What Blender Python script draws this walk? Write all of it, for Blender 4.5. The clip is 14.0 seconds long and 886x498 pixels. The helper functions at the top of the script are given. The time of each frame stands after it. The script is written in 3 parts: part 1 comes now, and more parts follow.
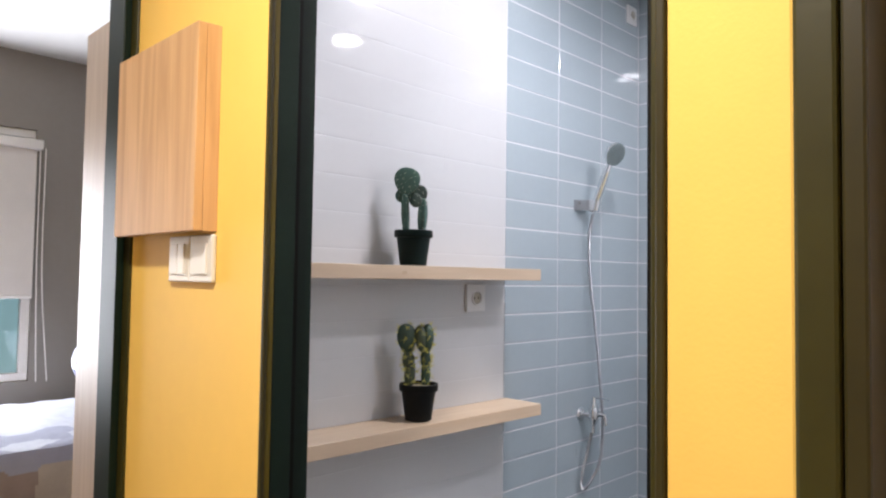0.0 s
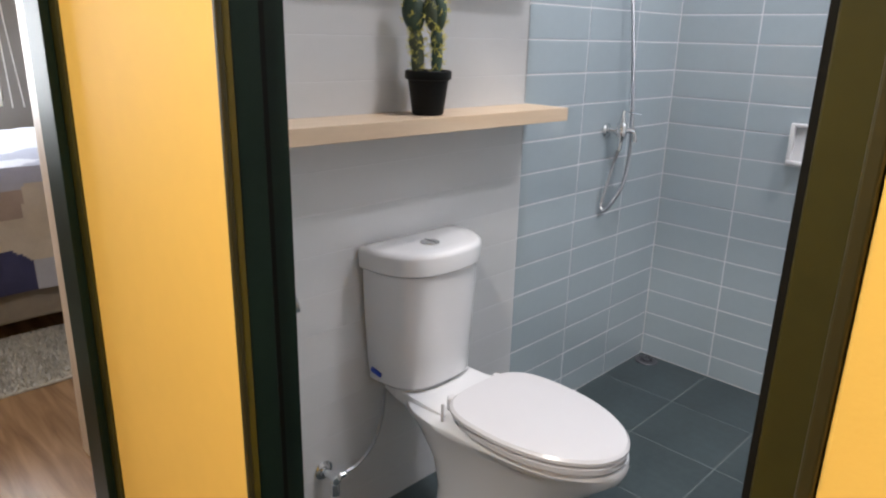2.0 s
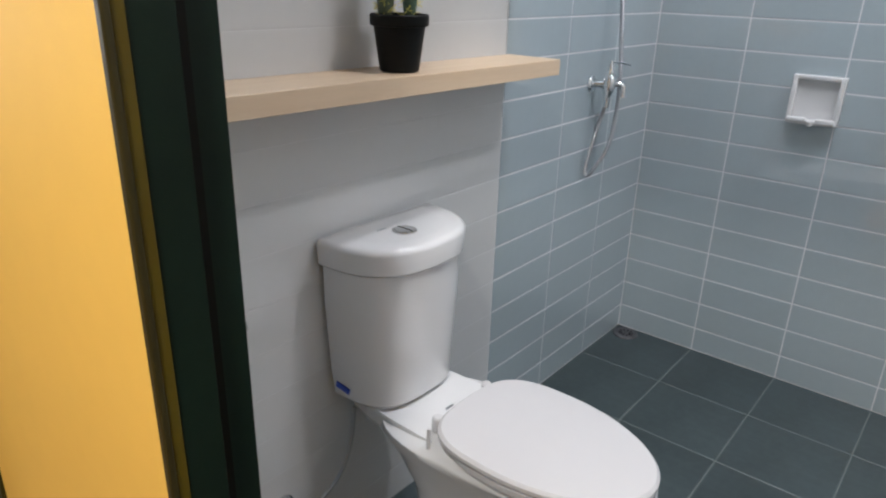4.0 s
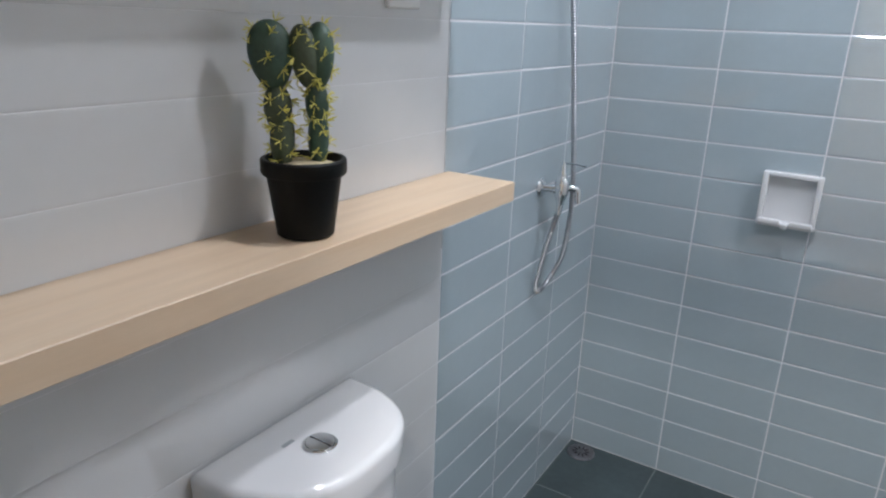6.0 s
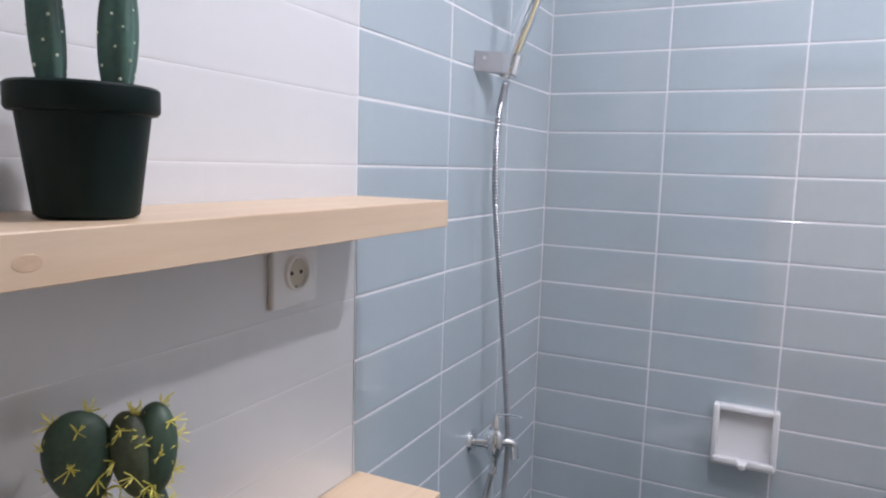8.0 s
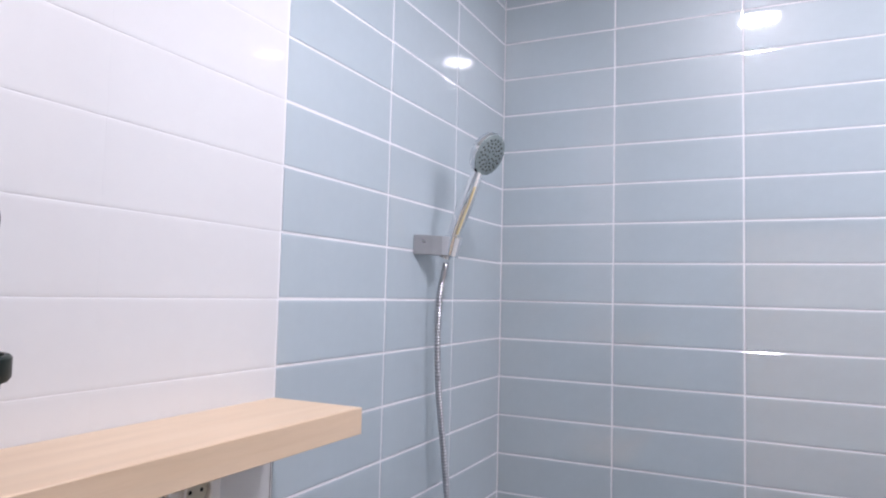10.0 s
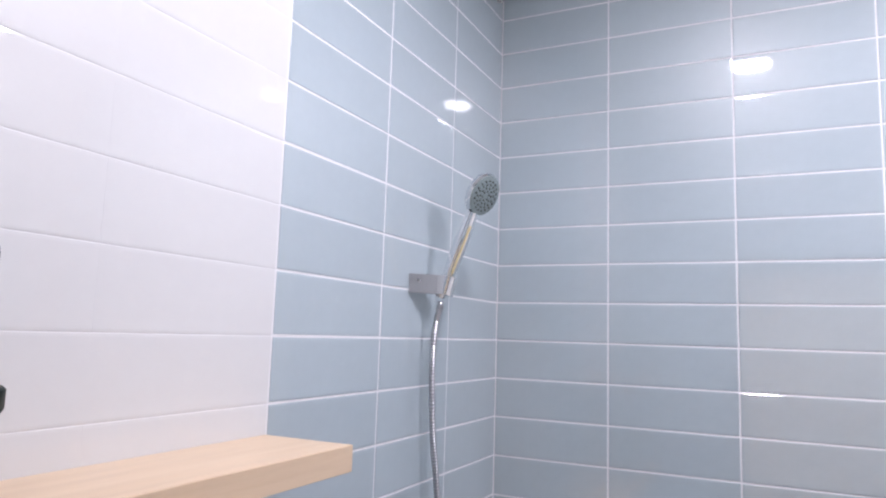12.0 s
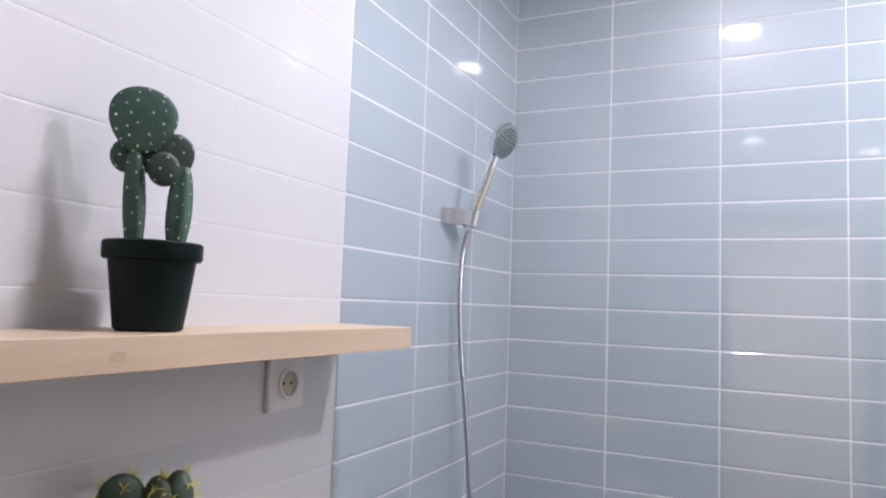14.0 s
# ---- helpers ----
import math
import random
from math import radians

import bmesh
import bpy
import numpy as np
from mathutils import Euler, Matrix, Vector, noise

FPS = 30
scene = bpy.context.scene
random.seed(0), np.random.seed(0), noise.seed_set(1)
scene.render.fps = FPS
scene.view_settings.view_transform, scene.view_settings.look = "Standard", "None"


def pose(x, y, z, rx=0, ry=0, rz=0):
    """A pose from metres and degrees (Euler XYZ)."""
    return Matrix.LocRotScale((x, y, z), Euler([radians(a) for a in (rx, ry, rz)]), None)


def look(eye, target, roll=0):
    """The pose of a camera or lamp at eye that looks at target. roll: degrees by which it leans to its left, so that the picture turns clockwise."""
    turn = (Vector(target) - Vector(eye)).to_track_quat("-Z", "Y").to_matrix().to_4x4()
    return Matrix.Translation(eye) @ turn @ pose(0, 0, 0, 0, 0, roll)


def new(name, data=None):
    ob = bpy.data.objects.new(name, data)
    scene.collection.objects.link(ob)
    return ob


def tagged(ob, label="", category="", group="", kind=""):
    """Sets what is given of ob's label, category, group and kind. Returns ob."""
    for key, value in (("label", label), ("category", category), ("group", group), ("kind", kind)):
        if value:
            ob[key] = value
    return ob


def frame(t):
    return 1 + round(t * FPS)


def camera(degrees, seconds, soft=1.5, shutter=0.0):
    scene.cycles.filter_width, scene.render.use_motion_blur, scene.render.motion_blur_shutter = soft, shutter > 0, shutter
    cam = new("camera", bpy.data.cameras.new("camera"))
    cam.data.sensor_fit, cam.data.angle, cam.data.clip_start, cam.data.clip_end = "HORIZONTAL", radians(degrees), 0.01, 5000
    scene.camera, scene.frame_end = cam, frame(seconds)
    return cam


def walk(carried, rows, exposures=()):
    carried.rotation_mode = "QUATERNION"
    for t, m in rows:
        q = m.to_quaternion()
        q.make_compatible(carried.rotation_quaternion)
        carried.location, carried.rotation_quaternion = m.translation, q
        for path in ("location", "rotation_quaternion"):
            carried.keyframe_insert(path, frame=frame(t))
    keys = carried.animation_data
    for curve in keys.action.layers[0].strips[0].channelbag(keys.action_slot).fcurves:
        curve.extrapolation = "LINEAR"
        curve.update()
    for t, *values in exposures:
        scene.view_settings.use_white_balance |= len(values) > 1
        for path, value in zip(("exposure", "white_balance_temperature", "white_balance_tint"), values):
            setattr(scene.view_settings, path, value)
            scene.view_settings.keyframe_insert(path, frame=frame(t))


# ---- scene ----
cam = camera(65.8, 14.0, 2.2)
PATH = [
    (0, (-2.765, -1.520, 1.531), (-1.344, -0.114, 1.615), 0.8),
    (0.5, (-2.734, -1.488, 1.471), (-1.322, -0.075, 1.366), 1.0),
    (1, (-2.703, -1.447, 1.418), (-1.299, -0.048, 1.151), 1.1),
    (1.5, (-2.652, -1.389, 1.365), (-1.266, -0.011, 0.939), 1.3),
    (2, (-2.578, -1.307, 1.308), (-1.22, 0.035, 0.714), 1.4),
    (2.2, (-2.554, -1.274, 1.293), (-1.203, 0.053, 0.649), 1.5),
    (4.3, (-2.36, -0.964, 1.292), (-0.878, 0.158, 0.554), 1.8),
    (4.5, (-2.329, -0.933, 1.296), (-0.817, 0.149, 0.559), 1.9),
    (5, (-2.234, -0.859, 1.325), (-0.668, 0.151, 0.599), 2.1),
    (5.5, (-2.137, -0.788, 1.358), (-0.546, 0.209, 0.668), 2.1),
    (6, (-2.058, -0.71, 1.403), (-0.447, 0.293, 0.773), 2.1),
    (6.5, (-2.004, -0.656, 1.454), (-0.363, 0.354, 0.918), 1.8),
    (7, (-1.933, -0.619, 1.505), (-0.216, 0.311, 1.074), 1.7),
    (7.5, (-1.859, -0.593, 1.556), (-0.103, 0.303, 1.218), 1.7),
    (8, (-1.798, -0.577, 1.612), (-0.015, 0.296, 1.37), 1.7),
    (8.5, (-1.761, -0.591, 1.658), (0.035, 0.28, 1.53), 1.6),
    (9, (-1.745, -0.625, 1.692), (0.057, 0.242, 1.66), 1.6),
    (9.2, (-1.744, -0.644, 1.701), (0.057, 0.226, 1.71), 1.5),
    (11.5, (-1.739, -0.688, 1.73), (0.045, 0.188, 1.96), 1.8),
    (12, (-1.751, -0.693, 1.719), (0.029, 0.184, 1.967), 1.8),
    (12.5, (-1.776, -0.681, 1.696), (0.005, 0.189, 1.963), 1.9),
    (13, (-1.822, -0.684, 1.664), (-0.041, 0.185, 1.938), 2.0),
    (13.5, (-1.924, -0.714, 1.637), (-0.138, 0.16, 1.853), 2.2),
    (14, (-2.005, -0.734, 1.606), (-0.21, 0.133, 1.766), 2.1),
]
EXPOSURES = [(0, -0.05, 6400, 15), (1.2, 0.08, 6450, 13), (2, 0.15, 6500, 11), (4.5, 0.0, 6300, 8), (6.5, 0.07, 6050, 8), (7.5, 0.03, 6200, 13), (9, 0.0, 6350, 20), (14, 0.03, 6350, 20)]
walk(cam, [(t, look(eye, target, roll)) for t, eye, target, roll in PATH], EXPOSURES)

# ---- light ----
world = bpy.data.worlds.new("world")
scene.world = world
world.use_nodes = True
sky = world.node_tree.nodes.new("ShaderNodeTexSky")
sky.sky_type, sky.sun_disc, sky.sun_elevation, sky.sun_rotation = "NISHITA", False, radians(40), radians(200)
world.node_tree.links.new(sky.outputs[0], world.node_tree.nodes["Background"].inputs[0])
world.node_tree.nodes["Background"].inputs[1].default_value = 0.1


def area_lamp(name, m, size, watts, colour, round_lamp=False, size_y=None):
    data = bpy.data.lights.new(name, "AREA")
    data.energy, data.color, data.size = watts, colour, size
    data.shape = "DISK" if round_lamp else "RECTANGLE"
    if not round_lamp:
        data.size_y = size_y or size
    ob = new(name, data)
    ob.matrix_world = m
    return ob


BATH_LAMP = (-1.01, -0.62, 2.80)
BATH_LAMP_2 = (-0.60, -1.36, 2.80)
HALL_LAMP = (-2.95, -0.95, 2.70)
for spot, watts in ((BATH_LAMP, 15), (BATH_LAMP_2, 17)):
    area_lamp("bathroom_light_source", pose(spot[0], spot[1], spot[2] - 0.026), 0.13, watts, (0.955, 0.945, 0.99), True)
area_lamp("hall_light_source", pose(HALL_LAMP[0], HALL_LAMP[1], HALL_LAMP[2] - 0.026), 0.15, 46, (1.0, 0.94, 0.87), True)
area_lamp("bedroom_window_light", pose(-2.35, 3.22, 1.5, -90, 0, 0), 1.2, 105, (0.92, 0.96, 1.0), False, 1.3)


# ---- materials ----
def material(name, colour, rough=0.5, metal=0.0, spread=0.06, scale=8.0, bump=0.0, bump_scale=60.0, coat=0.0, per_object=0.0, stretch=(1, 1, 1), rough_spread=0.08, spec=0.5, coat_ior=1.5):
    """Principled paint with a broad and a fine variation of colour, of gloss and of relief."""
    mat = bpy.data.materials.new(name)
    mat.use_nodes = True
    nodes, links = mat.node_tree.nodes, mat.node_tree.links
    shader = nodes["Principled BSDF"]
    shader.inputs["Metallic"].default_value = metal
    shader.inputs["Specular IOR Level"].default_value = spec
    shader.inputs["Coat Weight"].default_value = coat
    shader.inputs["Coat Roughness"].default_value = 0.035
    shader.inputs["Coat IOR"].default_value = coat_ior
    where = nodes.new("ShaderNodeTexCoord")
    mapping = nodes.new("ShaderNodeMapping")
    mapping.inputs["Scale"].default_value = stretch
    links.new(where.outputs["Object"], mapping.inputs["Vector"])
    broad, fine = nodes.new("ShaderNodeTexNoise"), nodes.new("ShaderNodeTexNoise")
    broad.inputs["Scale"].default_value, fine.inputs["Scale"].default_value = scale, scale * 9
    broad.inputs["Detail"].default_value, fine.inputs["Detail"].default_value = 3, 4
    links.new(mapping.outputs[0], broad.inputs["Vector"])
    links.new(mapping.outputs[0], fine.inputs["Vector"])
    both = nodes.new("ShaderNodeMath")
    both.operation = "MULTIPLY_ADD"
    both.inputs[1].default_value = 0.5
    links.new(fine.outputs["Fac"], both.inputs[0])
    links.new(broad.outputs["Fac"], both.inputs[2])
    total = both.outputs[0]
    if per_object:
        info, add = nodes.new("ShaderNodeObjectInfo"), nodes.new("ShaderNodeMath")
        add.operation = "MULTIPLY_ADD"
        add.inputs[1].default_value = per_object
        links.new(info.outputs["Random"], add.inputs[0])
        links.new(total, add.inputs[2])
        total = add.outputs[0]
    span = nodes.new("ShaderNodeMapRange")
    span.inputs["From Min"].default_value, span.inputs["From Max"].default_value = 0.45, 1.05 + per_object
    span.inputs["To Min"].default_value, span.inputs["To Max"].default_value = 1 - spread, 1 + spread
    links.new(total, span.inputs["Value"])
    tint = nodes.new("ShaderNodeVectorMath")
    tint.operation = "SCALE"
    tint.inputs[0].default_value = colour
    links.new(span.outputs[0], tint.inputs["Scale"])
    links.new(tint.outputs[0], shader.inputs["Base Color"])
    gloss = nodes.new("ShaderNodeMapRange")
    gloss.inputs["To Min"].default_value, gloss.inputs["To Max"].default_value = max(0.02, rough - rough_spread * rough), rough + rough_spread * rough
    links.new(broad.outputs["Fac"], gloss.inputs["Value"])
    links.new(gloss.outputs[0], shader.inputs["Roughness"])
    if bump:
        relief, height = nodes.new("ShaderNodeTexNoise"), nodes.new("ShaderNodeBump")
        relief.inputs["Scale"].default_value, relief.inputs["Detail"].default_value = bump_scale, 3
        height.inputs["Strength"].default_value, height.inputs["Distance"].default_value = bump, 0.002
        links.new(mapping.outputs[0], relief.inputs["Vector"])
        links.new(relief.outputs["Fac"], height.inputs["Height"])
        links.new(height.outputs[0], shader.inputs["Normal"])
    return mat


def wood_material(name, dark, light, along=(1, 14, 14), rough=0.4, scale=2.2):
    """Laminate with long grain, finer pores and some broad bands."""
    mat = material(name, light, rough, 0, 0.05, 6, 0.05, 160, stretch=along)
    nodes, links = mat.node_tree.nodes, mat.node_tree.links
    mapping = next(n for n in nodes if n.type == "MAPPING")
    grain, ramp = nodes.new("ShaderNodeTexNoise"), nodes.new("ShaderNodeValToRGB")
    grain.inputs["Scale"].default_value, grain.inputs["Detail"].default_value, grain.inputs["Distortion"].default_value = scale, 6, 0.6
    links.new(mapping.outputs[0], grain.inputs["Vector"])
    links.new(grain.outputs["Fac"], ramp.inputs[0])
    ramp.color_ramp.elements[0].position, ramp.color_ramp.elements[1].position = 0.32, 0.62
    ramp.color_ramp.elements[0].color, ramp.color_ramp.elements[1].color = (*dark, 1), (*light, 1)
    tint = next(n for n in nodes if n.type == "VECT_MATH")
    links.new(ramp.outputs[0], tint.inputs[0])
    return mat


def glow_material(name, colour, strength):
    mat = bpy.data.materials.new(name)
    mat.use_nodes = True
    shader = mat.node_tree.nodes["Principled BSDF"]
    shader.inputs["Base Color"].default_value = (0.9, 0.9, 0.9, 1)
    shader.inputs["Emission Color"].default_value = (*colour, 1)
    shader.inputs["Emission Strength"].default_value = strength
    return mat


BLUE_TILE = material("blue_grey_glazed_tile", (0.366, 0.436, 0.474), 0.40, 0, 0.06, 5, 0.07, 14, coat=1.0, per_object=0.25, spec=0.8, coat_ior=1.95)
WHITE_TILE = material("white_glazed_tile", (0.61, 0.615, 0.62), 0.40, 0, 0.02, 5, 0.07, 14, coat=0.9, per_object=0.04, coat_ior=1.6)
FLOOR_TILE = material("slate_floor_tile", (0.041, 0.057, 0.062), 0.42, 0, 0.42, 5, 0.12, 90, per_object=0.2)
GROUT = material("pale_grout", (0.67, 0.67, 0.685), 0.8, 0, 0.04, 20, 0.2, 300)
FLOOR_GROUT = material("grey_grout", (0.15, 0.17, 0.17), 0.85, 0, 0.15, 20, 0.2, 300)
YELLOW = material("yellow_wall_paint", (0.84, 0.555, 0.127), 0.65, 0, 0.03, 3, 0.10, 220, spec=0.2)
DARK_FRAME = material("dark_green_frame_tone", (0.005, 0.013, 0.008), 0.42, 0, 0.25, 6, 0.08, 120, spec=0.18)
BROWN_FRAME = material("brown_frame_tone", (0.030, 0.025, 0.006), 0.45, 0, 0.2, 6, 0.06, 120, spec=0.3)
BLACK = material("black_rubber", (0.006, 0.006, 0.005), 0.6, 0, 0.2, 10, spec=0.12)
STRIP = material("bright_olive_frame_tone", (0.075, 0.056, 0.002), 0.45, 0, 0.2, 6, 0.06, 120, spec=0.3)
OLIVE = material("olive_frame_tone", (0.032, 0.029, 0.004), 0.45, 0, 0.2, 6, 0.06, 120, spec=0.3)
CEILING = material("white_ceiling_paint", (0.80, 0.80, 0.79), 0.8, 0, 0.03, 3, 0.1, 150)
GREY_WALL = material("grey_bedroom_paint", (0.27, 0.25, 0.235), 0.7, 0, 0.05, 3, 0.1, 150)
WHITE_PAINT = material("white_wall_paint", (0.76, 0.74, 0.72), 0.6, 0, 0.03, 3, 0.08, 150)
SHELF_WOOD = wood_material("pale_birch_laminate", (0.575, 0.425, 0.285), (0.63, 0.485, 0.340), (1, 12, 12), 0.42)
KNOT = material("wood_knot", (0.555, 0.40, 0.265), 0.45, 0, 0.12, 120)
BOX_WOOD = wood_material("honey_wood_laminate", (0.46, 0.27, 0.11), (0.60, 0.37, 0.17), (14, 14, 1), 0.6)
WARDROBE_WOOD = wood_material("light_oak_laminate", (0.44, 0.35, 0.28), (0.54, 0.45, 0.37), (14, 14, 1), 0.45)
FLOOR_WOOD = wood_material("brown_laminate_floor", (0.15, 0.085, 0.045), (0.28, 0.17, 0.095), (10, 1, 10), 0.25)
CERAMIC = material("white_vitreous_china", (0.70, 0.70, 0.71), 0.08, 0, 0.01, 4, 0.0, 10, coat=0.4)
SEAT_PLASTIC = material("white_seat_plastic", (0.60, 0.59, 0.605), 0.2, 0, 0.01, 4)
CHROME = material("polished_chrome", (0.78, 0.79, 0.80), 0.09, 1.0, 0.03, 20)
STEEL_HOSE = material("steel_hose", (0.40, 0.41, 0.43), 0.34, 1.0, 0.10, 60)
DULL_STEEL = material("dull_steel", (0.22, 0.21, 0.23), 0.4, 1.0, 0.25, 60)
SILVER = material("silver_plastic", (0.36, 0.38, 0.40), 0.28, 0.85, 0.05, 20)
NOZZLE = material("dark_nozzle_rubber", (0.015, 0.018, 0.018), 0.5)
SPRAY_PLATE = material("pale_chromed_plastic", (0.30, 0.36, 0.36), 0.25, 0.45, 0.05, 30)
POT = material("black_pot_plastic", (0.0055, 0.006, 0.0055), 0.5, 0, 0.3, 20, 0.1, 200, spec=0.18)
POT_GREEN = material("dark_green_pot_plastic", (0.003, 0.011, 0.009), 0.5, 0, 0.3, 20, 0.1, 200, spec=0.18)
SAND = material("pale_sand", (0.50, 0.42, 0.27), 0.95, 0, 0.35, 120, 0.9, 500)
CACTUS = material("cactus_green", (0.046, 0.104, 0.078), 0.45, 0, 0.35, 18, 0.3, 150)
CACTUS_DULL = material("cactus_dull_green", (0.050, 0.066, 0.036), 0.5, 0, 0.5, 25, 0.3, 150)
CACTUS_SPINY = material("cactus_olive_green", (0.034, 0.066, 0.043), 0.5, 0, 0.45, 22, 0.3, 150)
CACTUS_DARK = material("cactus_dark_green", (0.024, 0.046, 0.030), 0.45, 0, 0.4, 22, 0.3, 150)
SPINE = material("yellow_spine", (0.66, 0.60, 0.13), 0.6, 0, 0.2, 40)
DOT = material("cream_areole", (0.70, 0.74, 0.58), 0.6, 0, 0.15, 40)
SWITCH = material("ivory_switch_plastic", (0.72, 0.70, 0.62), 0.35, 0, 0.03, 10)
SOCKET = material("white_socket_plastic", (0.76, 0.76, 0.75), 0.3, 0, 0.02, 10)
# Beige darkened with the shade of a deep socket well.
WELL = material("shaded_beige_socket_well", (0.50, 0.47, 0.38), 0.4)
BLUE_STICKER = material("blue_sticker", (0.015, 0.06, 0.45), 0.4)
BRASS = material("warm_label", (0.62, 0.52, 0.30), 0.35, 0.2)
STEEL = material("brushed_steel", (0.55, 0.55, 0.55), 0.3, 1.0, 0.1, 60)
DUVET_WHITE = material("white_duvet_cotton", (0.72, 0.74, 0.80), 0.9, 0, 0.05, 8, 0.4, 40)
DUVET_BEIGE = material("beige_duvet_cotton", (0.62, 0.56, 0.50), 0.9, 0, 0.08, 8, 0.4, 40)
DUVET_NAVY = material("navy_duvet_cotton", (0.06, 0.065, 0.16), 0.9, 0, 0.1, 8, 0.4, 40)
DUVET_GREY = material("blue_grey_duvet_cotton", (0.48, 0.50, 0.60), 0.9, 0, 0.08, 8, 0.4, 40)
BED_FABRIC = material("grey_brown_upholstery", (0.16, 0.14, 0.12), 0.9, 0, 0.15, 20, 0.4, 300)
LEG_YELLOW = material("yellow_painted_wood", (0.55, 0.36, 0.04), 0.5)
DUVET_BROWN = material("taupe_duvet_cotton", (0.42, 0.34, 0.31), 0.9, 0, 0.08, 8, 0.4, 40)
RUG = material("grey_shag", (0.36, 0.35, 0.33), 1.0, 0, 0.3, 60, 1.0, 120)
BLIND = material("white_blind_fabric", (0.70, 0.67, 0.65), 0.85, 0, 0.03, 10, 0.1, 300)
LAMP_GLOW = glow_material("lamp_diffuser", (0.93, 0.96, 1.0), 12)
HALL_GLOW = glow_material("hall_lamp_diffuser", (1.0, 0.93, 0.84), 9)
DAYLIGHT = glow_material("daylight_beyond_window", (0.20, 0.30, 0.33), 0.9)
GLASS = bpy.data.materials.new("window_glass")
GLASS.use_nodes = True
GLASS.node_tree.nodes["Principled BSDF"].inputs["Transmission Weight"].default_value = 1.0
GLASS.node_tree.nodes["Principled BSDF"].inputs["Roughness"].default_value = 0.02
GLASS.node_tree.nodes["Principled BSDF"].inputs["Base Color"].default_value = (0.75, 0.92, 0.90, 1)


# ---- mesh tools ----
def part(name, bm, mat, parent=None, label="", smooth=False):
    """Link a bmesh as one object, under a thing or a part if one is given."""
    mesh = bpy.data.meshes.new(name)
    bmesh.ops.recalc_face_normals(bm, faces=bm.faces)
    if smooth:
        for edge in bm.edges:
            edge.smooth = len(edge.link_faces) == 2 and edge.calc_face_angle() < 0.6
    bm.to_mesh(mesh)
    bm.free()
    for poly in mesh.polygons:
        poly.use_smooth = smooth
    for m in mat if isinstance(mat, (list, tuple)) else (mat,):
        mesh.materials.append(m)
    ob = new(name, mesh)
    if parent is not None:
        ob.parent = parent
    if label:
        ob["label"] = label
    return ob


def thing(name, at, label, category, group=""):
    ob = new(name)
    ob.location = at
    return tagged(ob, label, category, group)


def box(x0, x1, y0, y1, z0, z1, bevel=0.0, segments=2, bm=None):
    one = bmesh.new()
    bmesh.ops.create_cube(one, size=1, matrix=Matrix.LocRotScale(((x0 + x1) / 2, (y0 + y1) / 2, (z0 + z1) / 2), None, (abs(x1 - x0), abs(y1 - y0), abs(z1 - z0))))
    if bevel:
        bmesh.ops.bevel(one, geom=one.edges[:], offset=bevel, segments=segments, profile=0.5, affect="EDGES")
    return merge(bm, one)


def merge(bm, one):
    if bm is None:
        return one
    keep = bpy.data.meshes.new("join")
    one.to_mesh(keep)
    one.free()
    bm.from_mesh(keep)
    bpy.data.meshes.remove(keep)
    return bm


def lathe(profile, steps=32, m=None, bm=None, sy=1.0):
    """A turned solid from (radius, height) pairs, closed at both ends."""
    one = bmesh.new()
    rings = [[one.verts.new((r * math.cos(2 * math.pi * i / steps), sy * r * math.sin(2 * math.pi * i / steps), z)) for i in range(steps)] for r, z in profile]
    for a, b in zip(rings, rings[1:]):
        for i in range(steps):
            one.faces.new((a[i], a[(i + 1) % steps], b[(i + 1) % steps], b[i]))
    one.faces.new(rings[0][::-1])
    one.faces.new(rings[-1])
    if m is not None:
        one.transform(m)
    return merge(bm, one)


def smooth_line(points, steps=10):
    """Catmull-Rom points through the given ones."""
    pts = [Vector(p) for p in points]
    pts = [2 * pts[0] - pts[1], *pts, 2 * pts[-1] - pts[-2]]
    out = []
    for a, b, c, d in zip(pts, pts[1:], pts[2:], pts[3:]):
        for i in range(steps):
            t = i / steps
            out.append(0.5 * (2 * b + (c - a) * t + (2 * a - 5 * b + 4 * c - d) * t * t + (3 * b - a - 3 * c + d) * t ** 3))
    out.append(pts[-2])
    return out


def tube(points, radius, sides=12, bm=None, ribs=0.0, pitch=0.004):
    """A pipe along a line; ribs gives a wound metal hose."""
    one = bmesh.new()
    line = [Vector(p) for p in points]
    if ribs:
        fine, step = [], pitch / 2
        for a, b in zip(line, line[1:]):
            n = max(1, round((b - a).length / step))
            fine += [a.lerp(b, i / n) for i in range(n)]
        line = fine + [line[-1]]
    rings, side = [], Vector((0, 0, 1))
    for i, p in enumerate(line):
        way = (line[min(i + 1, len(line) - 1)] - line[max(i - 1, 0)]).normalized()
        u = way.cross(side)
        u = u.normalized() if u.length > 1e-4 else way.orthogonal().normalized()
        v = way.cross(u)
        side = u.cross(way)
        r = radius * (1 + (ribs if i % 2 else -ribs)) if ribs else radius
        rings.append([one.verts.new(p + r * (math.cos(2 * math.pi * k / sides) * u + math.sin(2 * math.pi * k / sides) * v)) for k in range(sides)])
    for a, b in zip(rings, rings[1:]):
        for k in range(sides):
            one.faces.new((a[k], a[(k + 1) % sides], b[(k + 1) % sides], b[k]))
    one.faces.new(rings[0][::-1])
    one.faces.new(rings[-1])
    return merge(bm, one)


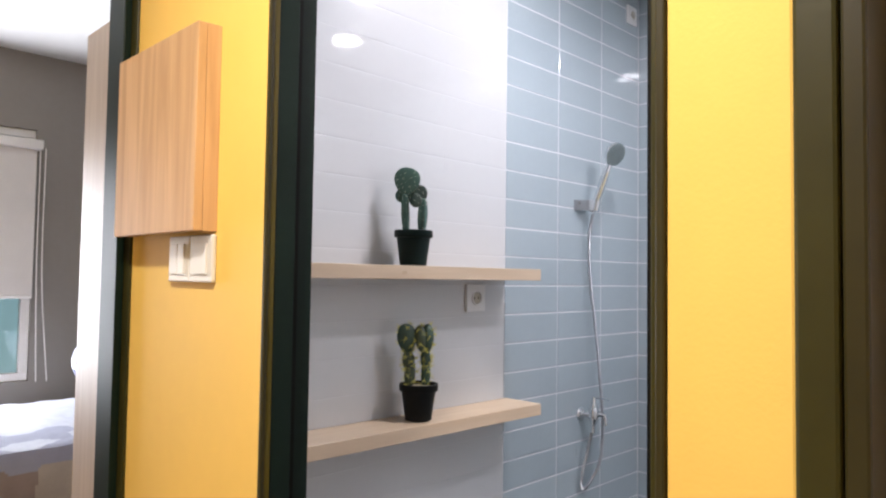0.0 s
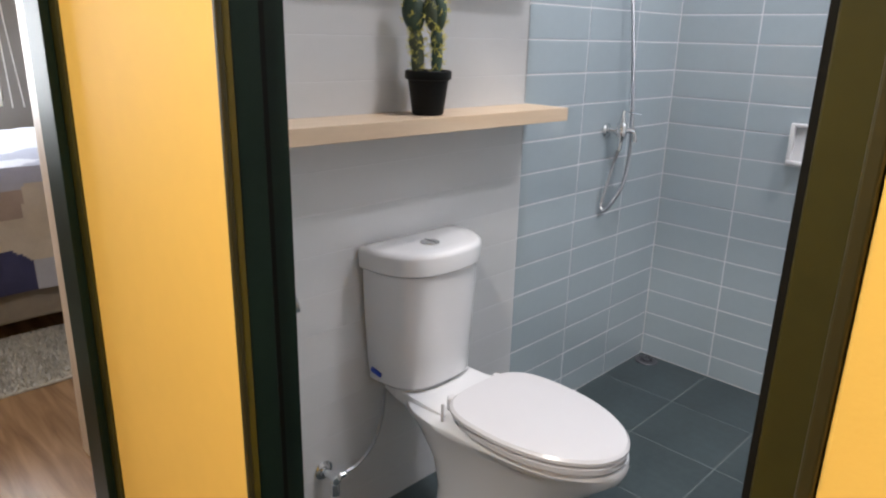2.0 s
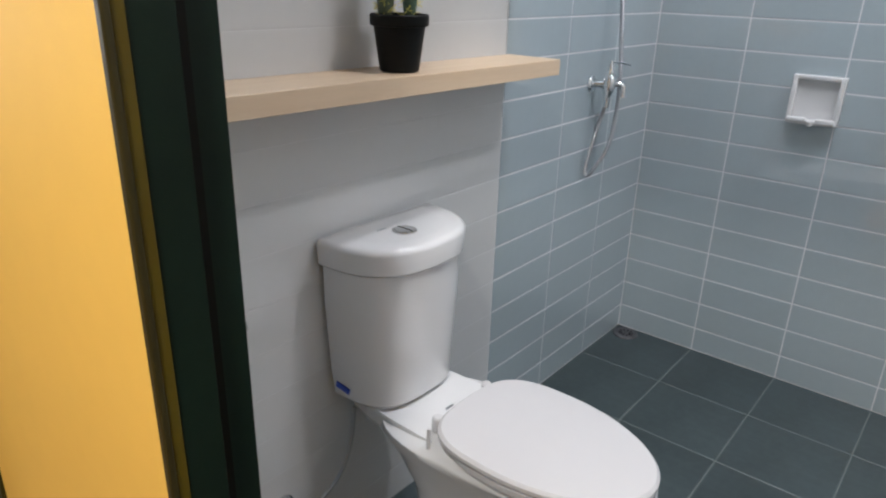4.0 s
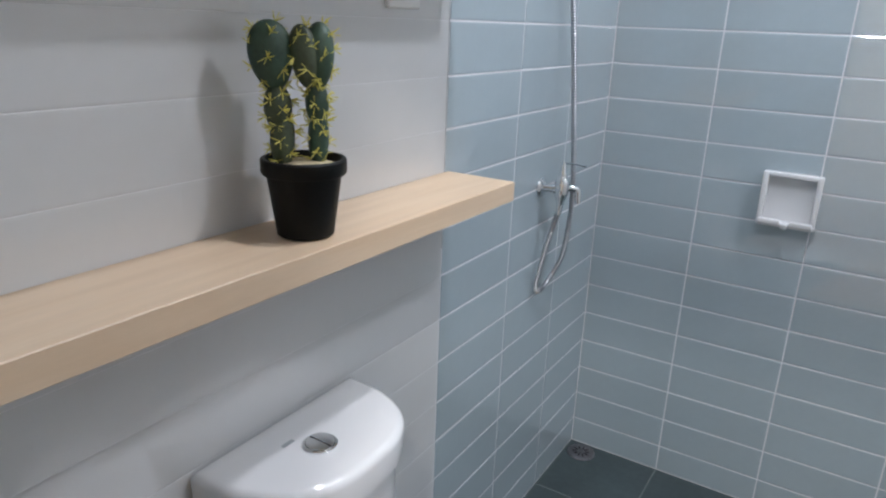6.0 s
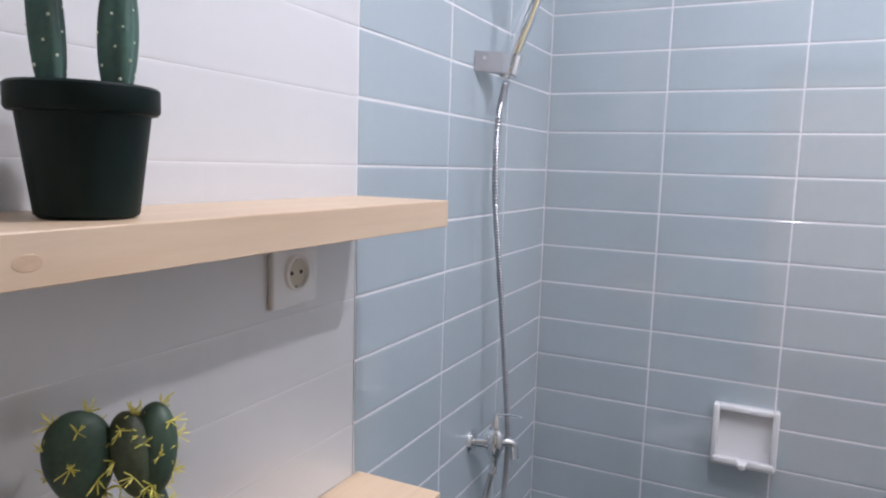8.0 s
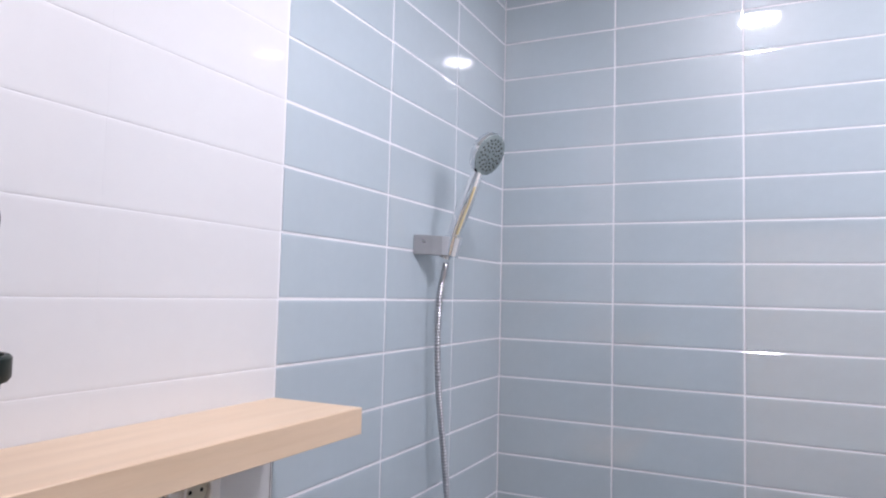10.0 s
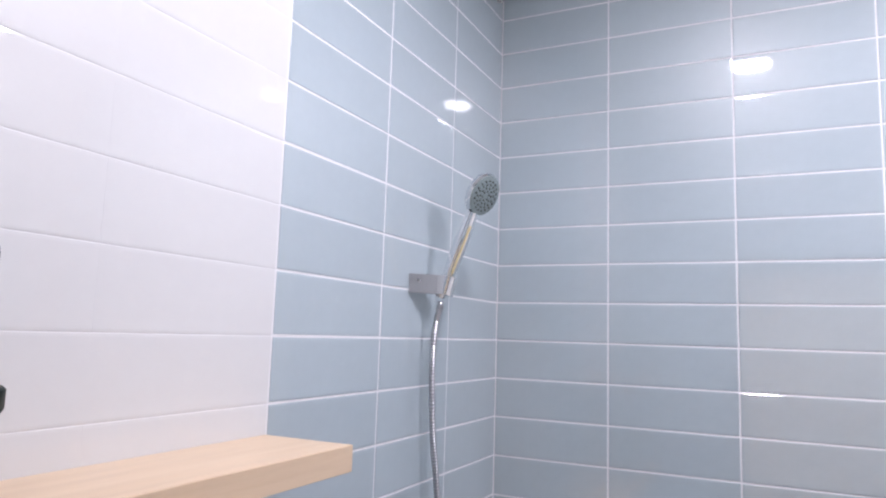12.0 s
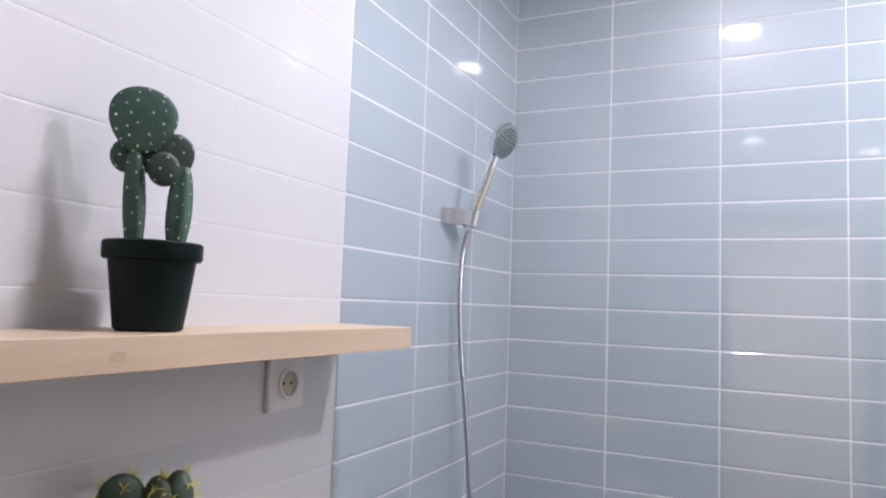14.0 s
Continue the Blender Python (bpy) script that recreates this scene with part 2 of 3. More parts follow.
def loft(outlines, bm=None):
    """A solid through outlines of equal count, given bottom to top as lists of (x, y, z)."""
    one = bmesh.new()
    rings = [[one.verts.new(p) for p in o] for o in outlines]
    n = len(rings[0])
    for a, b in zip(rings, rings[1:]):
        for i in range(n):
            one.faces.new((a[i], a[(i + 1) % n], b[(i + 1) % n], b[i]))
    one.faces.new(rings[0][::-1])
    one.faces.new(rings[-1])
    return merge(bm, one)


def structure(name, bm, mat, label, smooth=False):
    return tagged(part(name, bm, mat, None, label, smooth), kind="structure")


# ---- large structure ----
TILE_W, TILE_H, JOINT, FIRST = 0.303, 0.1012, 0.0039, 0.09
FLOOR_PITCH = 0.303
ROOM_X, ROOM_Y, ROOM_Z = -2.05, -1.85, 2.80
EDGE = -0.922

wall_a = structure("wall_north", box(-2.05, 0.12, 0.0008, 0.115, -0.02, ROOM_Z), GROUT, "bathroom wall with blue-grey and white glazed tiles")
wall_b = structure("wall_east", box(0.0010, 0.12, ROOM_Y - 0.12, 0.0006, -0.02, ROOM_Z), GROUT, "bathroom wall of blue-grey glazed tiles in straight courses")
# Unseen wall, kept white to bounce fill light onto the north wall.
structure("wall_south", box(ROOM_X, 0.0, ROOM_Y - 0.12, ROOM_Y, -0.02, ROOM_Z), WHITE_PAINT, "plain white unseen wall that bounces light")
floor = structure("floor", box(ROOM_X, 0.12, ROOM_Y, 0.1, -0.08, -0.002), FLOOR_GROUT, "bathroom floor of dark slate-grey square tiles")
structure("ceiling", box(-2.178, 0.12, ROOM_Y - 0.12, 0.115, ROOM_Z + 0.002, ROOM_Z + 0.1), CEILING, "white painted bathroom ceiling")

# front wall with the doorway, painted yellow towards the hall
structure("wall_west_1", box(-2.155, -2.056, -0.4740, 0.078, 0, 2.9, 0.002), YELLOW, "yellow painted wall beside the bathroom door")
structure("wall_west_2", box(-2.158, -2.1060, -0.5040, -0.4745, 0, 2.9, 0.003), YELLOW, "narrow yellow painted edge beside the door frame")
structure("wall_west_3", box(-2.170, -2.0870, -1.333, -1.2220, 0, 2.9, 0.003), YELLOW, "yellow painted wall between two door frames")
structure("wall_west_4", box(-2.165, -2.056, -1.2245, -0.5045, 2.17, 2.9), YELLOW, "yellow painted wall over the bathroom door")
structure("wall_west_5", box(-2.10, -2.056, -1.97, -1.3335, 0, 2.9), WHITE_PAINT, "white wall beside the second door frame")
# Unseen lining, kept blue-grey so less light bounces onto the east wall.
for n, (a, b, low) in enumerate(((-0.474, 0.0, 0), (-1.85, -1.2255, 0), (-1.225, -0.4745, 2.17))):
    structure("wall_lining_%d" % (n + 1), box(-2.055, -2.0505, a, b, low, 2.8), BLUE_TILE, "unseen blue-grey lining of the door wall that cuts bounced light")

# hall
structure("hall_floor", box(-4.6, -2.0505, -3.4, 3.55, -0.06, 0.0), FLOOR_WOOD, "brown wood laminate floor")
structure("hall_wall_south", box(-4.6, -2.06, -3.5, -3.4, 0, 2.9), YELLOW, "yellow painted hall wall")
structure("hall_wall_west", box(-4.7, -4.6, -3.5, 0.3, 0, 2.9), WHITE_PAINT, "white painted hall wall")
structure("hall_wall_east", box(-2.10, -2.06, -3.4, -1.975, 0, 2.9), WHITE_PAINT, "white painted hall wall")
structure("hall_ceiling", box(-4.6, -2.18, -3.4, 0.2, 2.70, 2.80), CEILING, "white hall ceiling")
structure("partition_wall", box(-4.6, -3.10, 0.2, 0.3, 0, 2.9), YELLOW, "yellow wall beside the bedroom opening")
structure("partition_head", box(-3.10, -2.10, 0.2, 0.3, 2.45, 2.9), YELLOW, "wall over the bedroom opening")

# bedroom
structure("bedroom_floor", box(-2.05, 1.2, 0.2, 3.55, -0.06, -0.001), FLOOR_WOOD, "brown wood laminate floor")
BACK = 3.3
structure("bedroom_wall_1", box(-4.6, -2.95, BACK, BACK + 0.12, 0, 3.1), GREY_WALL, "grey painted bedroom wall")
structure("bedroom_wall_2", box(-1.53, 1.2, BACK, BACK + 0.12, 0, 3.1), GREY_WALL, "grey painted bedroom wall")
structure("bedroom_wall_3", box(-2.95, -1.53, BACK, BACK + 0.12, 2.42, 3.1), GREY_WALL, "grey painted wall over the window")
structure("bedroom_wall_4", box(-2.95, -1.53, BACK, BACK + 0.12, 0, 0.86), GREY_WALL, "grey painted wall under the window")
structure("bedroom_wall_west", box(-4.7, -4.6, 0.3, 3.45, 0, 3.1), GREY_WALL, "grey painted bedroom wall")
structure("bedroom_wall_east", box(1.2, 1.3, 0.1, 3.45, 0, 3.1), GREY_WALL, "grey painted bedroom wall")
structure("bedroom_wall_south", box(-2.05, 1.2, 0.118, 0.2, 0, 3.1), GREY_WALL, "grey painted bedroom wall")
structure("bedroom_ceiling", box(-4.7, 1.3, 0.2, 3.45, 2.90, 3.0), CEILING, "white bedroom ceiling")


def door_frame(name, label, members):
    ob = tagged(new(name), label, "door frame", kind="structure")
    for piece, extent, mat, bevel in members:
        part(piece, box(*extent, bevel), mat, ob)
    return ob


# Frame members differ in tone from face to face.
TOP = 2.17
door_frame("door_frame_1", "bathroom door frame in dark green, brown and olive tones", [
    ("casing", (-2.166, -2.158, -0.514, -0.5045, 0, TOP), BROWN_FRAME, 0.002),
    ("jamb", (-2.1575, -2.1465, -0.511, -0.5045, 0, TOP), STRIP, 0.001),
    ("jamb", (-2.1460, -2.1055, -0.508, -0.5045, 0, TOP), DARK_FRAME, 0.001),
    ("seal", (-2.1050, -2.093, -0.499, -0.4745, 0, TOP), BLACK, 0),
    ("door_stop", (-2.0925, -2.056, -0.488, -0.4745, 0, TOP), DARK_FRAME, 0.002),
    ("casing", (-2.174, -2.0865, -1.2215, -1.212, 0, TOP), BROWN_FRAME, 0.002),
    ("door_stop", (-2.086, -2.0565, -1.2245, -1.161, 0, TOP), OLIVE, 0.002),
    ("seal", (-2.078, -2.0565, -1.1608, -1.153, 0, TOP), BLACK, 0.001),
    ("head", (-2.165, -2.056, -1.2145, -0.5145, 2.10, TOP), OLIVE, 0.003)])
door_frame("door_frame_2", "dark olive door frame beside the bathroom", [
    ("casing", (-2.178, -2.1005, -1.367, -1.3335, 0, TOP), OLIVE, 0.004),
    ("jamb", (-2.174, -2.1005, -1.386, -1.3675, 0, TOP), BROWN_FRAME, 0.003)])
door_frame("door_frame_3", "dark olive bedroom door frame", [
    ("casing", (-2.160, -2.060, 0.0785, 0.198, 0, 2.44), OLIVE, 0.003),
    ("jamb", (-2.178, -2.1605, 0.110, 0.205, 0, 2.44), DARK_FRAME, 0.002)])


# ---- bathroom things ----
def ceiling_light(at, glow, label):
    lamp = thing("ceiling_light", at, label, "light")
    part("trim_ring", lathe([(0.062, 0.0), (0.085, 0.0), (0.085, -0.006), (0.078, -0.016), (0.066, -0.016), (0.062, -0.010)], 40), SOCKET, lamp, smooth=True)
    part("diffuser", lathe([(0.0615, -0.002), (0.0615, -0.010), (0.05, -0.014), (0.01, -0.0155)], 40), glow, lamp, "glowing white diffuser", True)


for spot in (BATH_LAMP, BATH_LAMP_2):
    ceiling_light(spot, LAMP_GLOW, "round white recessed downlight in the bathroom ceiling")
ceiling_light(HALL_LAMP, HALL_GLOW, "round warm white downlight in the hall ceiling")


def wall_shelf(top, x0, x1, depth, thick, label, sag=0.0):
    ob = thing("wall_shelf", (x0, -0.0005, top), label, "shelf", "bathroom wall shelves")
    long = x1 - x0
    part("board", box(0.0012, long - 0.0012, -depth + 0.0012, 0, -thick, 0, 0.0006, 1), SHELF_WOOD, ob)
    part("front_edging", box(0.0, long, -depth, -depth + 0.0012, -thick + 0.0004, -0.0004, 0.0005, 1), SHELF_WOOD, ob)
    for x in (0.0, long - 0.0012):
        part("end_edging", box(x, x + 0.0012, -depth + 0.00125, -0.0002, -thick + 0.0004, -0.0004, 0.0005, 1), SHELF_WOOD, ob)
    ob.rotation_euler = (0, sag, 0)
    return ob


wall_shelf(1.128, -1.877, -0.907, 0.148, 0.037, "pale birch laminate shelf fixed over the toilet", 0.0088)
upper_shelf = wall_shelf(1.563, -1.875, -0.922, 0.154, 0.037, "pale birch laminate shelf under the upper white tiles")
knot = part("knot", lathe([(0.0105, 0.0), (0.0100, 0.00012), (0.005, 0.00018)], 20, None, None, 0.55), KNOT, upper_shelf, "small darker knot in the grain")
knot.matrix_local = pose(0.345, -0.1541, -0.020, 90, 0, 0)


def d_outline(half, back, front, z, power=2.6, count=48):
    """A D-shaped outline: straight along the wall and full at the front."""
    pts = []
    for i in range(count):
        a = math.pi * i / (count - 1)
        c, s = math.cos(a), math.sin(a)
        pts.append((half * math.copysign(abs(c) ** (2 / power), c), -(back + (front - back) * abs(s) ** (2 / power)), z))
    return pts


def egg(half, back, front, z, count=56, square=2.3):
    """A toilet-seat outline: blunt at the back, long and round at the front."""
    mid = back + (front - back) * 0.40
    pts = []
    for i in range(count):
        a = 2 * math.pi * i / count
        c, s = math.cos(a), math.sin(a)
        reach = (front - mid) if s > 0 else (mid - back)
        p = 2.0 if s > 0 else square + 0.9
        pts.append((half * math.copysign(abs(c) ** (2 / (2.0 if s > 0 else p)), c), -(mid + reach * math.copysign(abs(s) ** (2 / p), s)), z))
    return pts


def toilet(at):
    ob = thing("toilet", at, "white ceramic close-coupled toilet with its lid closed", "toilet")
    tank = part("tank", loft([d_outline(0.127, 0.012, 0.150, 0.4165, 3.2), d_outline(0.141, 0.011, 0.163, 0.430, 3.0), d_outline(0.149, 0.010, 0.168, 0.495, 2.8),
                              d_outline(0.160, 0.010, 0.176, 0.66, 2.7), d_outline(0.161, 0.010, 0.178, 0.7398, 2.6)]), CERAMIC, ob, "", True)
    part("sticker", box(-0.0012, 0.0012, -0.019, 0.019, -0.0065, 0.0065), BLUE_STICKER, tank, "small blue sticker").matrix_local = pose(-0.1480, -0.044, 0.458, 12, 4, 5)
    lid = part("tank_lid", loft([d_outline(0.160, 0.009, 0.176, 0.7558, 2.6), d_outline(0.1665, 0.006, 0.186, 0.7560, 2.6), d_outline(0.1690, 0.005, 0.1885, 0.7590, 2.6), d_outline(0.172, 0.005, 0.191, 0.800, 2.6),
                                 d_outline(0.1700, 0.006, 0.1890, 0.8065, 2.6), d_outline(0.165, 0.008, 0.184, 0.8115, 2.6), d_outline(0.158, 0.012, 0.177, 0.8140, 2.6), d_outline(0.12, 0.03, 0.15, 0.8148, 2.6)]), CERAMIC, ob, "", True)
    lid.location.z -= 0.012
    part("flush_button", lathe([(0.026, 0.813), (0.026, 0.8175), (0.0245, 0.8185), (0.0225, 0.8185), (0.0220, 0.8170), (0.0215, 0.8195), (0.016, 0.8205), (0.002, 0.8207)], 40, pose(-0.018, -0.104, 0)), CHROME, lid, "round chrome dual flush button", True)
    part("split", box(-0.0189, -0.0171, -0.1235, -0.0845, 0.8180, 0.8211), BLACK, lid).matrix_local = pose(0, 0, 0)
    part("badge", box(-0.056, -0.034, -0.068, -0.061, 0.8140, 0.8152), SILVER, lid, "small grey badge")
    part("bowl", loft([egg(0.105, 0.17, 0.54, 0.0), egg(0.108, 0.168, 0.545, 0.02), egg(0.100, 0.18, 0.53, 0.06), egg(0.098, 0.19, 0.52, 0.17), egg(0.112, 0.175, 0.565, 0.26),
                       egg(0.134, 0.12, 0.650, 0.345), egg(0.150, 0.085, 0.691, 0.384), egg(0.157, 0.10, 0.699, 0.402), egg(0.157, 0.24, 0.700, 0.412), egg(0.153, 0.27, 0.696, 0.426)]), CERAMIC, ob, "", True)
    part("deck", loft([[(x * k, y, z) for x, y in ((-0.095, -0.02), (-0.112, -0.08), (-0.120, -0.15), (-0.122, -0.24), (-0.118, -0.33), (0.118, -0.33), (0.122, -0.24), (0.120, -0.15), (0.112, -0.08), (0.095, -0.02))] for k, z in ((0.97, 0.376), (1.0, 0.384), (1.0, 0.4105), (0.985, 0.416))]), CERAMIC, ob)
    part("seat", loft([egg(0.145, 0.30, 0.690, 0.4275), egg(0.152, 0.295, 0.696, 0.432), egg(0.153, 0.295, 0.697, 0.446), egg(0.148, 0.30, 0.692, 0.4495)]), SEAT_PLASTIC, ob, "", True).location.x -= 0.010
    part("lid", loft([egg(0.150, 0.278, 0.691, 0.4515), egg(0.158, 0.272, 0.699, 0.455), egg(0.158, 0.272, 0.699, 0.463), egg(0.152, 0.278, 0.693, 0.469),
                      egg(0.125, 0.316, 0.666, 0.4715), egg(0.075, 0.37, 0.60, 0.473)]), SEAT_PLASTIC, ob, "", True).location.x -= 0.010
    for x in (-0.085, 0.085):
        part("hinge", lathe([(0.011, 0.0), (0.012, 0.003), (0.012, 0.034), (0.009, 0.038)], 20, pose(x, -0.262, 0.4155)), SEAT_PLASTIC, ob, smooth=True)
    part("badge", box(-0.012, 0.012, -0.228, -0.222, 0.4158, 0.4168), SILVER, ob, "small grey badge")
    part("hinge_tag", box(-0.140, -0.134, -0.284, -0.278, 0.412, 0.460, 0.001), SEAT_PLASTIC, ob)
    return ob


toilet((-1.392, -0.001, 0.0))


def stop_valve(at, goal):
    ob = thing("stop_valve", at, "chrome angle valve with a braided hose to the cistern", "valve")
    part("rosette", lathe([(0.027, 0), (0.027, 0.003), (0.022, 0.007), (0.012, 0.009)], 28, pose(0, 0, 0, 90, 0, 0)), CHROME, ob, smooth=True)
    part("valve_body", lathe([(0.011, 0.008), (0.011, 0.045), (0.014, 0.047), (0.014, 0.062), (0.010, 0.064)], 20, pose(0, 0, 0, 90, 0, 0)), CHROME, ob, smooth=True)
    part("knob", lathe([(0.007, -0.012), (0.012, -0.016), (0.013, -0.048), (0.008, -0.052)], 12, pose(0, -0.050, 0)), CHROME, ob, smooth=True)
    part("outlet", lathe([(0.008, 0.010), (0.009, 0.012), (0.009, 0.034), (0.007, 0.036)], 16, pose(0, -0.050, 0, 0, 90, 0)), CHROME, ob, smooth=True)
    end = Vector(goal) - Vector(at)
    part("hose", tube(smooth_line([(0.034, -0.050, 0), (0.075, -0.054, 0.012), (0.118, -0.062, 0.055), (0.142, -0.070, 0.13), end], 14), 0.0048, 10, ribs=0.07, pitch=0.004), STEEL_HOSE, ob, "braided steel hose", True)


stop_valve((-1.685, 0.0, 0.205), (-1.535, -0.075, 0.420))


def bidet_spray(at):
    ob = thing("bidet_spray", at, "white plastic bidet spray hung in its wall holder", "spray")
    part("holder", box(-0.022, 0.018, -0.012, 0, -0.055, 0.02, 0.004, 2), SOCKET, ob, smooth=True)
    part("clip", box(-0.014, 0.010, -0.040, -0.011, -0.045, -0.018, 0.004, 2), SOCKET, ob, smooth=True)
    handle = smooth_line([(0.004, -0.040, -0.088), (0.001, -0.040, -0.05), (-0.004, -0.042, -0.01), (-0.004, -0.050, 0.012)], 8)
    part("handle", tube(handle, 0.0150, 16), SOCKET, ob, smooth=True)
    part("trigger", box(-0.034, -0.018, -0.050, -0.040, -0.040, 0.004, 0.004, 2), SILVER, ob, "grey thumb trigger", True)
    part("spray_head", lathe([(0.012, -0.022), (0.0170, -0.016), (0.0180, 0.000), (0.0172, 0.024), (0.018, 0.032), (0.018, 0.036)], 20, pose(-0.006, -0.048, 0.016, 0, 78, -24)), SOCKET, ob, smooth=True)
    part("nozzle", lathe([(0.0175, 0.036), (0.0185, 0.037), (0.0185, 0.045), (0.015, 0.047), (0.003, 0.046)], 20, pose(-0.006, -0.048, 0.016, 0, 78, -24)), SILVER, ob, "chrome spray face", True)
    part("coupling", lathe([(0.0095, 0), (0.010, 0.004), (0.010, 0.024), (0.0085, 0.027)], 16, pose(0.0055, -0.040, -0.114)), CHROME, ob, smooth=True)
    part("hose", tube(smooth_line([(0.0055, -0.040, -0.112), (0.012, -0.042, -0.20), (0.0, -0.045, -0.38), (-0.04, -0.04, -0.50), (-0.08, -0.03, -0.45)], 12), 0.0055, 10, ribs=0.07), STEEL_HOSE, ob, "steel hose", True)


bidet_spray((-1.818, 0.0, 0.697))


def socket_outlet(at, name, label, size=0.090):
    h = size / 2
    ob = thing(name, at, label, "socket")
    part("plate", box(-h, h, -0.010, 0, -h, h, 0.003, 2), SOCKET, ob)
    part("rim", lathe([(0.0245, 0.0098), (0.0245, 0.0150), (0.0225, 0.0165), (0.0205, 0.0155), (0.0203, 0.0102)], 36, pose(0, 0, 0, 90, 0, 0)), SOCKET, ob, smooth=True)
    # Nearly flush disc; its darker colour stands in for the shade of a recess.
    part("well", lathe([(0.0202, 0.0100), (0.0202, 0.0104), (0.002, 0.0105)], 30, pose(0, 0, 0, 90, 0, 0)), WELL, ob)
    for x in (-0.0095, 0.0095):
        part("pin_hole", lathe([(0.0028, 0.0100), (0.0028, 0.0110), (0.001, 0.0111)], 14, pose(x, 0, 0, 90, 0, 0)), BLACK, ob)
    for z in (-0.0185, 0.0185):
        part("earth_clip", box(-0.002, 0.002, -0.0135, -0.0100, z - 0.002, z + 0.002), STEEL, ob)


socket_outlet((-1.080, -0.0005, 1.466), "power_socket", "white round-pin power socket under the upper shelf")
socket_outlet((-0.070, -0.0005, 2.700), "heater_socket", "white power socket high in the tiled corner", 0.08)


def soap_dish(at):
    ob = tagged(new("soap_dish"), "white ceramic soap dish set into blue-grey tiles", "soap dish")
    ob.location = at
    w, h = 0.0745, 0.0745
    bm = box(-0.030, 0.0, w - 0.015, w, -h, h, 0.004, 3)
    for extent in ((-0.030, 0, -w, -w + 0.015, -h, h), (-0.030, 0, -w + 0.013, w - 0.013, h - 0.014, h), (-0.038, 0, -w + 0.004, w - 0.004, -h, -h + 0.014)):
        box(*extent, 0.004, 3, bm)
    part("rim", bm, CERAMIC, ob, smooth=True)
    part("bowl", box(-0.010, 0.0, -w + 0.013, w - 0.013, -h + 0.012, h - 0.013, 0.002), CERAMIC, ob)
    bm = box(-0.043, -0.034, 0.012, w - 0.006, -h + 0.006, -h + 0.022, 0.004, 3)
    box(-0.043, -0.034, -w + 0.006, -0.012, -h + 0.006, -h + 0.022, 0.004, 3, bm)
    part("lip", bm, CERAMIC, ob, smooth=True)
    part("drip_spout", lathe([(0.003, -0.008), (0.008, -0.004), (0.009, 0.006), (0.005, 0.010)], 16, pose(-0.039, 0, -h + 0.004)), CERAMIC, ob, smooth=True)


soap_dish((-0.0005, -0.543, 0.974))


def shower_set():
    ob = thing("shower_set", (-0.452, 0, 1.004), "chrome hand shower with mixer valve and steel hose", "shower")
    part("rosette", lathe([(0.026, 0), (0.026, 0.004), (0.021, 0.009), (0.012, 0.011)], 28, pose(0, 0, 0, 90, 0, 0)), CHROME, ob, smooth=True)
    part("inlet", lathe([(0.011, 0.008), (0.011, 0.034), (0.014, 0.036), (0.014, 0.048)], 20, pose(0, 0, 0, 90, 0, 14)), CHROME, ob, smooth=True)
    part("valve_body", lathe([(0.008, -0.066), (0.0085, -0.050), (0.010, -0.034), (0.016, -0.020), (0.0195, -0.006), (0.0195, 0.018), (0.016, 0.030), (0.012, 0.034)], 24, pose(0.014, -0.053, 0, 0, 5, 0)), CHROME, ob, smooth=True)
    part("spout", tube(smooth_line([(0.016, -0.058, 0.004), (0.031, -0.076, 0.004), (0.039, -0.087, -0.004), (0.041, -0.090, -0.034)], 8), 0.0098, 16), CHROME, ob, "bent chrome outlet", True)
    lever = part("lever", lathe([(0.011, 0.030), (0.0125, 0.036), (0.010, 0.046), (0.006, 0.066), (0.0045, 0.072)], 18, pose(0.015, -0.053, 0)), CHROME, ob, smooth=True)
    part("pin", tube([(0.015, -0.053, 0.068), (0.030, -0.080, 0.067), (0.042, -0.104, 0.062)], 0.0024, 8), CHROME, lever, smooth=True)
    path = smooth_line([(0.009, -0.051, -0.062), (0.002, -0.034, -0.14), (-0.010, -0.018, -0.24), (-0.009, -0.015, -0.278), (0.006, -0.020, -0.284), (0.030, -0.034, -0.255), (0.054, -0.056, -0.19), (0.062, -0.064, -0.10),
                        (0.057, -0.067, 0.0), (0.052, -0.058, 0.14), (0.042, -0.042, 0.34), (0.024, -0.028, 0.54), (0.016, -0.030, 0.70), (0.022, -0.042, 0.785)], 16)
    part("hose", tube(path, 0.0068, 12, ribs=0.10, pitch=0.0066), STEEL_HOSE, ob, "wound steel shower hose", True)
    return ob


shower_set()


